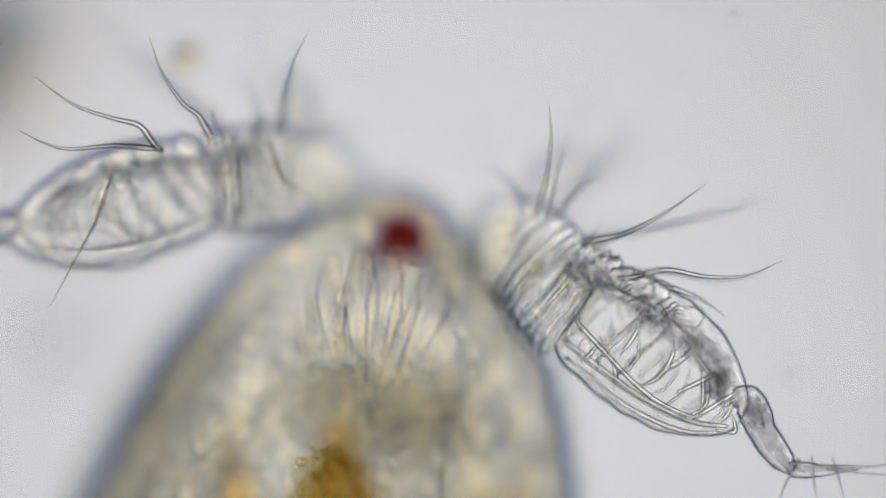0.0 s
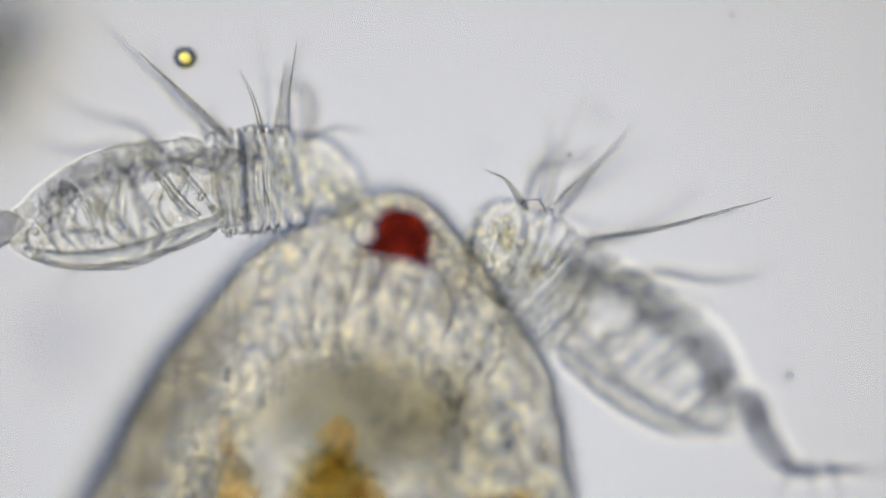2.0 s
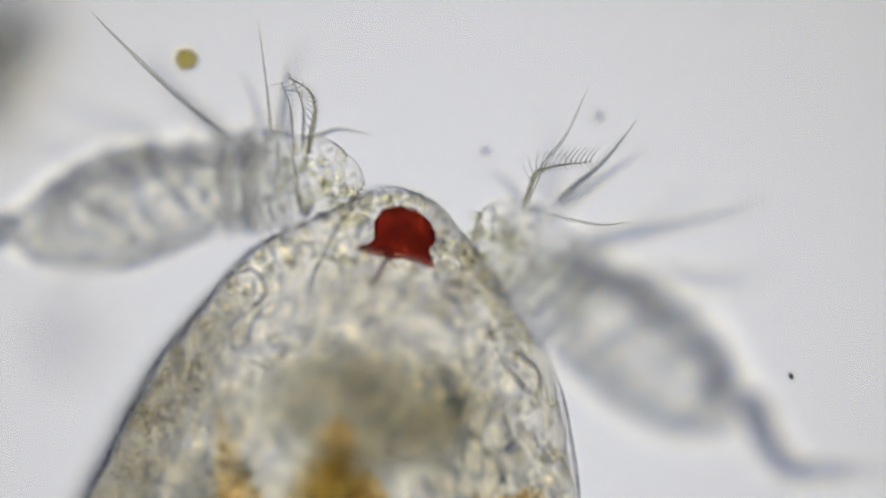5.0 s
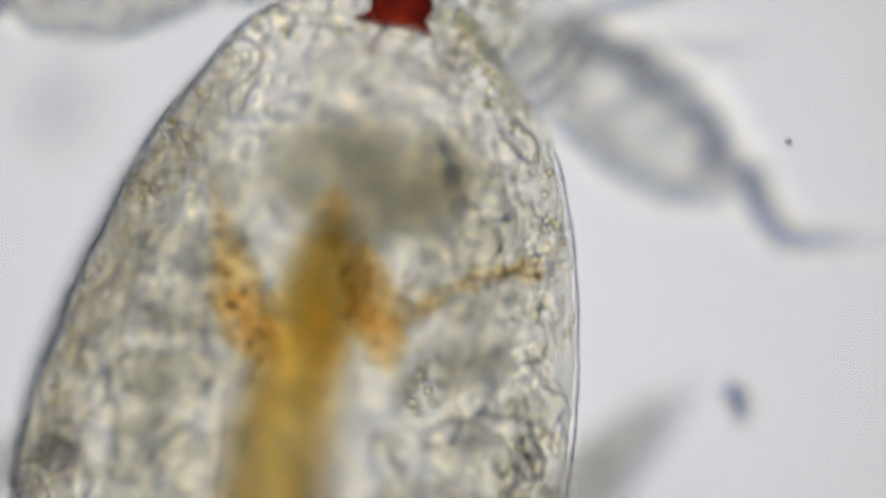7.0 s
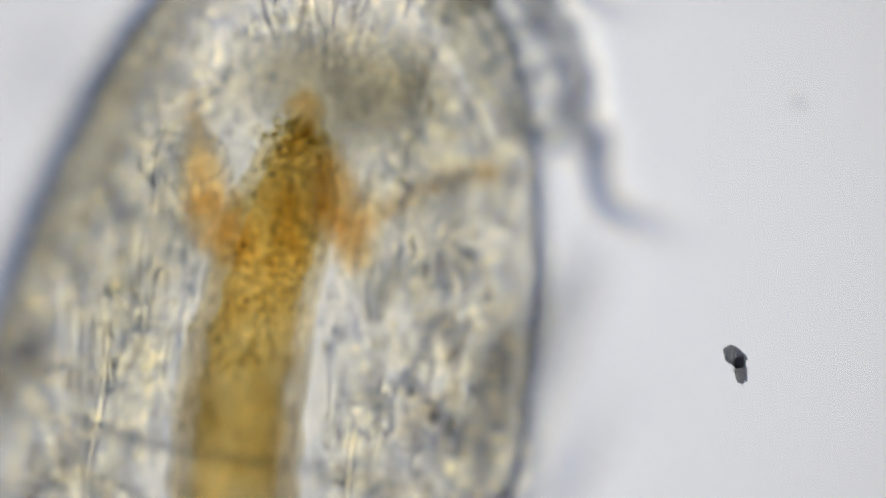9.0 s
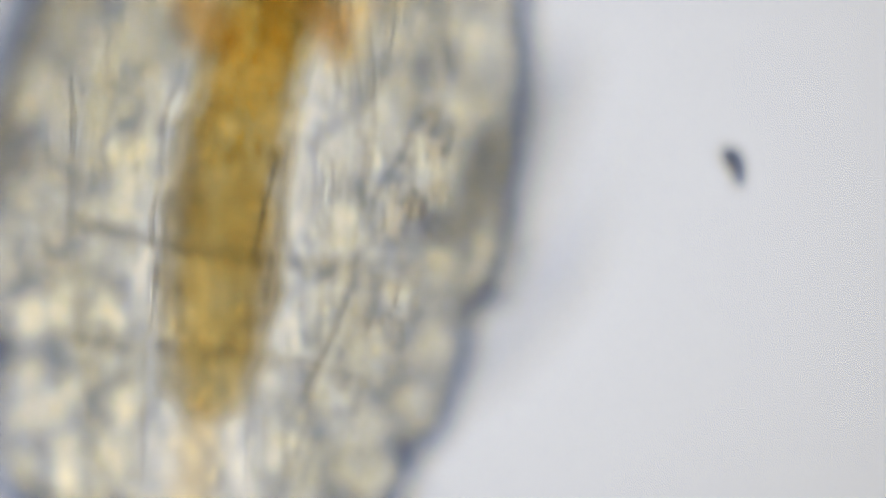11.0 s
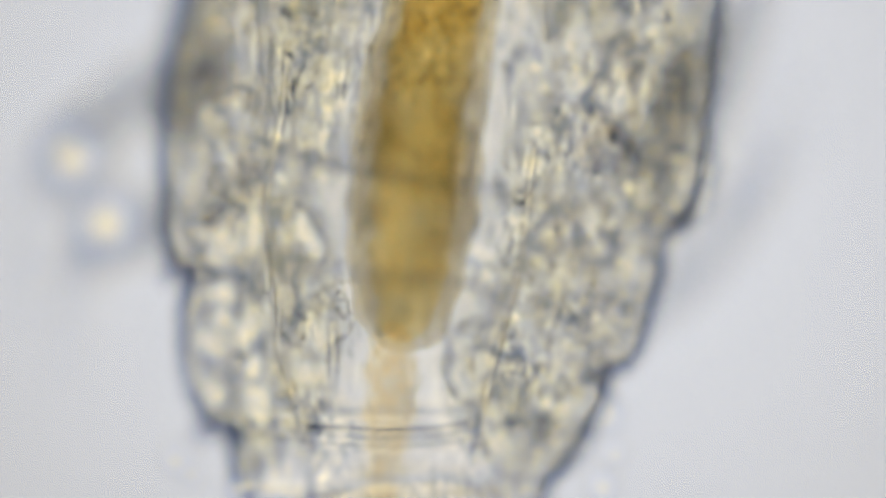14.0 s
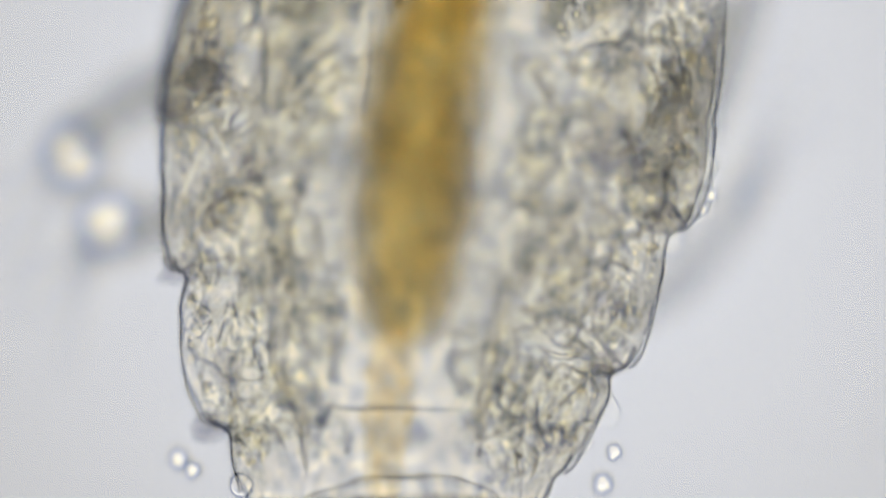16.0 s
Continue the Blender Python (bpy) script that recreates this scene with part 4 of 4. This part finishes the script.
for k in range(42):         # fine fibres along the back
    y = rnd.uniform(760, 1560)
    x = 505 + rnd.choice((-1, 1)) * rnd.uniform(90, 330) - 0.09 * (y - 1100)
    row, span, lean = HT[int(y) - 331], rnd.uniform(60, 170), rnd.uniform(-0.22, 0.06)
    u = (x - row[0]) / (row[1] - row[0])
    z = rnd.uniform(0.60, 0.85) * row[2] * math.sqrt(max(1 - (1 - 2 * u) ** 2, 0)) - 40 * (1 - u)
    w = rnd.uniform(1.5, 3.2)
    part("fibre", tube([(x, y, z, 0.5), (x + lean * span * 0.5 + rnd.uniform(-5, 5), y + span * 0.5, z + 3, w), (x + lean * span, y + span, z, 0.5)], 7, 6), STRAND, copepod, "thin fibre under the back")
rnd = random.Random(52)
beads = []
for k in range(420):
    side = rnd.random() < 0.5
    y = rnd.uniform(560, 1060) if side else rnd.choice((rnd.uniform(430, 1000), rnd.uniform(430, 600)))
    row = HT[int(y) - 331]
    x = row[0] + 22 + abs(rnd.gauss(0, 42)) if side else row[1] - 14 - abs(rnd.gauss(0, 40))
    e = rnd.choice((2.5, 3, 4, 5, 6, 7.5))
    beads.append(ball((x, y, rnd.uniform(-50, -24) - (12 if side and y > 800 else 0)), (e, e * rnd.uniform(0.8, 1.3), e), 8))
tagged(part("oil_beads", joined(beads), BEAD, copepod, "tiny yellowish oil beads under the cuticle"), kind="stuff")

# ---- legs and feelers under the body, mostly far below the plane of focus ----
legs = []
for pts, nseta in (
        ([(880, 1420, -110, 54), (1000, 1310, -125, 68), (1110, 1195, -140, 60), (1250, 1075, -150, 8)], 0),
        ([(150, 1180, -110, 50), (20, 1230, -135, 54), (-90, 1300, -150, 44), (-180, 1420, -160, 8)], 3),
        ([(160, 1420, -110, 50), (20, 1470, -130, 50), (-80, 1500, -140, 36), (-130, 1570, -150, 8)], 3),
        ([(840, 1640, -110, 40), (950, 1560, -150, 40), (1050, 1430, -180, 34), (1110, 1300, -190, 8)], 3)):
    leg = with_depth(part("leg", tube(pts, 24, 6, 0.6, 0.08, 40), LEG, copepod, "dull clear swimming leg", tuple(pts[0][:3])), 24, 0.6, pts, 6)
    legs.append(leg)
    e = pts[-2]
    for k in range(nseta):
        w = pts[-1]
        o = (k - 1) * 45
        part("seta", tube([(e[0], e[1] + o * 0.3, e[2], 4), (w[0] + o * 0.4, w[1] + o, w[2], 3), (w[0] * 2 - e[0] + o, w[1] * 2 - e[1] + o * 2, w[2] - 10, 1)], 6, 4), SETA, leg)

# ---- cells and drops inside ----
rnd = random.Random(11)
for x, y, z, r in ((746, 1470, 126, 46), (800, 1432, 124, 28), (770, 1535, 120, 36), (812, 1492, 120, 24), (712, 1520, 128, 26), (143, 1400, 84, 36), (186, 1362, 86, 25), (188, 1408, 86, 22), (140, 1222, 70, 30), (125, 1135, 58, 32), (120, 1470, 80, 14), (190, 1255, 84, 20), (168, 1440, 84, 16), (128, 1470, 15, 34)):
    part("cell", ball((x, y, z), (r, r * rnd.uniform(0.8, 1.1), r * 0.6), 28, 0.35, 30, rnd.uniform(0, 3)), CELL, copepod, "clear rounded cell")
for x, y, r in ((722, 1130, 9), (738, 1112, 9), (708, 1146, 8), (724, 1160, 9), (752, 1140, 7), (776, 1128, 7), (714, 1118, 7), (742, 1090, 8), (760, 1160, 6), (730, 1176, 7)):
    part("oil_drop", ball((x + 8, y - 40, -32), r * 1.35, 16), DROP, copepod, "tiny clear oil drop")

for k in range(34):     # cells packed in a long sac beside the muscles
    a, f, e = rnd.uniform(0, 6.28), math.sqrt(rnd.random()), rnd.uniform(6, 22)
    x, y = 44 * f * math.cos(a), 118 * f * math.sin(a)
    part("cell", ball((826 + x - 0.25 * y, 1262 + y, 116 + rnd.uniform(-8, 8)), (e, e * rnd.uniform(0.8, 1.3), e * 0.7), 16, 0.5, 14, rnd.uniform(0, 3)), CELL, copepod, "clear rounded cell")
rnd = random.Random(33)
for k in range(34):     # small cells crowded round the front of the head and its shoulder
    y = rnd.uniform(350, 600)
    row = HT[int(y) - 331]
    u = rnd.choice((rnd.uniform(0.07, 0.22), rnd.uniform(0.72, 0.88), rnd.uniform(0.75, 0.88), rnd.uniform(0.1, 0.9) if y < 400 else 0.82))
    e = rnd.uniform(8, 20)
    part("cell", ball((row[0] + (row[1] - row[0]) * u, y, rnd.uniform(-20, 35)), (e, e * rnd.uniform(0.6, 1.3), e * 0.7), 14, 0.5, 12, rnd.uniform(0, 3)), CELL, copepod, "clear rounded cell")
for k in range(50):    # crumpled walls between the tissues, at every depth
    y = rnd.uniform(480, 1880)
    row = HT[int(y) - 331]
    u = rnd.uniform(0.05, 0.33) if rnd.random() < 0.5 else rnd.uniform(0.66, 0.95)
    x = row[0] + (row[1] - row[0]) * u
    z = rnd.uniform(-0.25, 0.75) * row[2] * math.sqrt(1 - (1 - 2 * u) ** 2) - 17
    a, step, turn = rnd.uniform(0, 6.28), rnd.uniform(10, 26), rnd.uniform(-0.6, 0.6)
    line = []
    for i in range(5):
        line.append((x, y, z, 1.2 if i in (0, 4) else rnd.uniform(2.5, 5)))
        x, y, z, a = x + step * math.cos(a), y + step * math.sin(a), z + rnd.uniform(-6, 6), a + turn
    if line[0][0] > 740 and 1120 < line[0][1] < 1420:
        continue
    if all(450 < p[1] < 1900 and HT[int(p[1]) - 331][0] + 20 < p[0] < HT[int(p[1]) - 331][1] - 20 for p in line):
        part("fold", tube(line, 7, 4, 1.6, 0.3, 14), WALL, copepod, "thin clear tissue fold")
rnd = random.Random(21)
grains = []
for k in range(1500):
    y = rnd.uniform(420, 1900)
    row = HT[int(y) - 331]
    side = rnd.random() < 0.5
    u = abs(rnd.gauss(0, 0.07)) if rnd.random() < 0.8 else rnd.uniform(0, 0.5)
    u = min(u, 0.5) + 0.03
    x = row[0] + (row[1] - row[0]) * (u if side else 1 - u)
    z = rnd.uniform(-0.5, 0.8) * row[2] * math.sqrt(max(1 - (1 - 2 * u) ** 2, 0.02)) * 0.8 - 17
    e = rnd.choice((2, 3, 4, 5, 6, 8))
    grains.append(ball((x, y, z), (e, e * rnd.uniform(0.7, 1.4), e), 8))
tagged(part("granules", joined(grains), GRAIN, copepod, "tiny clear granules in the tissue"), kind="stuff")

# clear balls added as small lenses, each making a soft bright blob
for x, y, z, e in ((-122, 1345, -140, 54), (-58, 1468, -140, 50), (60, 1885, -40, 16), (85, 1905, -30, 14), (830, 1875, -20, 13), (810, 1930, -30, 17), (1000, 1420, -30, 11), (985, 1445, -30, 9), (170, 1935, -10, 20)):
    part("bright_ball", ball((x, y, z), (e, e * 1.15, e), 24, 0.22, e * 0.9), BRIGHT_BALL, copepod, "clear ball added as a lens for a soft bright blob")

# ---- loose things in the water ----
alga = thing("algal_cell", (328, 104, 25), "boxy yellow algal cell drifting in the water", "alga")
part("cell_wall", ball((328, 104, 25), (21, 20, 18), 24, 0.12, 14), ALGA, alga, "thick clear yellowish wall")
for x, y, r in ((322, 98, 8), (335, 99, 7), (324, 112, 7), (337, 112, 8)):
    part("chloroplast", ball((x, y, 25), (r, r * 0.9, r * 0.7), 12, 0.3, 8), PLASTID, alga, "small yellow chloroplast")
thing("debris_speck", (1316, 1120, 74), "dark grit speck drifting in the water", "debris", "", joined([ball((1308, 1108, 74), (21, 15, 12), 18, 0.6, 14, 0.7), ball((1318, 1132, 72), (11, 25, 9), 16, 0.5, 12, -0.15)]), GRIT)
for x, y, e, label in ((-60, 120, 150, "dull dark clump of debris on the slide"), (118, 610, 66, "pale grey flake of debris on the slide"), (1258, 1691, 20, "small pale flake of debris on the slide")):
    clump = thing("debris_clump", (x, y, FLOOR), label, "debris", "debris on the slide")
    for dx, dy, f in ((0, 0, 0.8), (-0.55, 0.3, 0.5), (0.5, -0.35, 0.55), (0.2, 0.6, 0.45), (-0.3, -0.6, 0.42)):
        part("flake", ball((x + dx * e, y + dy * e, FLOOR + e * f * 0.4), (e * f, e * f * 0.9, e * f * 0.7), 16, 0.6, e * 0.4), MURK if e > 80 else HAZE, clump)
drifter = thing("floating_grain", (1402, 662, 10), "tiny dark grain drifting in the water", "grain", "drifting grains", ball((1402, 662, 10), 6, 10, 0.5, 6), GRIT)
for x, y, z, r in ((1297, 26, 80, 4), (858, 270, -45, 7), (1057, 209, -50, 7), (1007, 275, 40, 4)):
    thing("floating_grain", (x, y, z), "tiny dark grain drifting in the water", "grain", "drifting grains", ball((x, y, z), r, 10, 0.5, 6), GRIT)


def motions():
    """The animal shifts on the slide and sweeps one feeler while the stage is still."""
    def seat(dx, dy, turn=0.0):
        p = at(MID[0] + dx, MID[1] + dy, MID[2])
        return pose(p.x, p.y, p.z, 0, 0, turn)
    walk(copepod, [(0.0, seat(0, 0)), (8.1, seat(0, 0)), (8.2, seat(-30, -90)), (9.2, seat(-55, -105)), (10.3, seat(-72, -114)), (16.0, seat(-72, -114))])
    drift = ((0.0, 1392, 668), (2.5, 1397, 665), (3.5, 1405, 675), (6.0, 1397, 660), (8.0, 1411, 659), (16.0, 1436, 650))
    walk(drifter, [(t, Matrix.Translation(at(x, y, 10))) for t, x, y in drift])
    p = at(*home[legs[0]]) - at(*MID)
    walk(legs[0], [(t, pose(p.x, p.y, p.z, 0, 0, rz)) for t, rz in ((0.0, 0), (8.1, 0), (8.3, 12), (10.2, 19), (16.0, 19))])
    p = at(*home[right]) - at(*MID)
    sweep = ((0.0, 0, 0, 0, 0), (8.1, 0, 0, 0, 0), (8.2, 0, 0, -26, -25), (8.6, 0, 0, -25, -25), (9.3, -10, 10, -17, -11), (10.2, -24, 24, -14, -1), (16.0, -24, 24, -14, -1))
    walk(right, [(t, pose(p.x + dx * U, p.y + dy * U, p.z, 0, ry, rz)) for t, dx, dy, ry, rz in sweep])


motions()
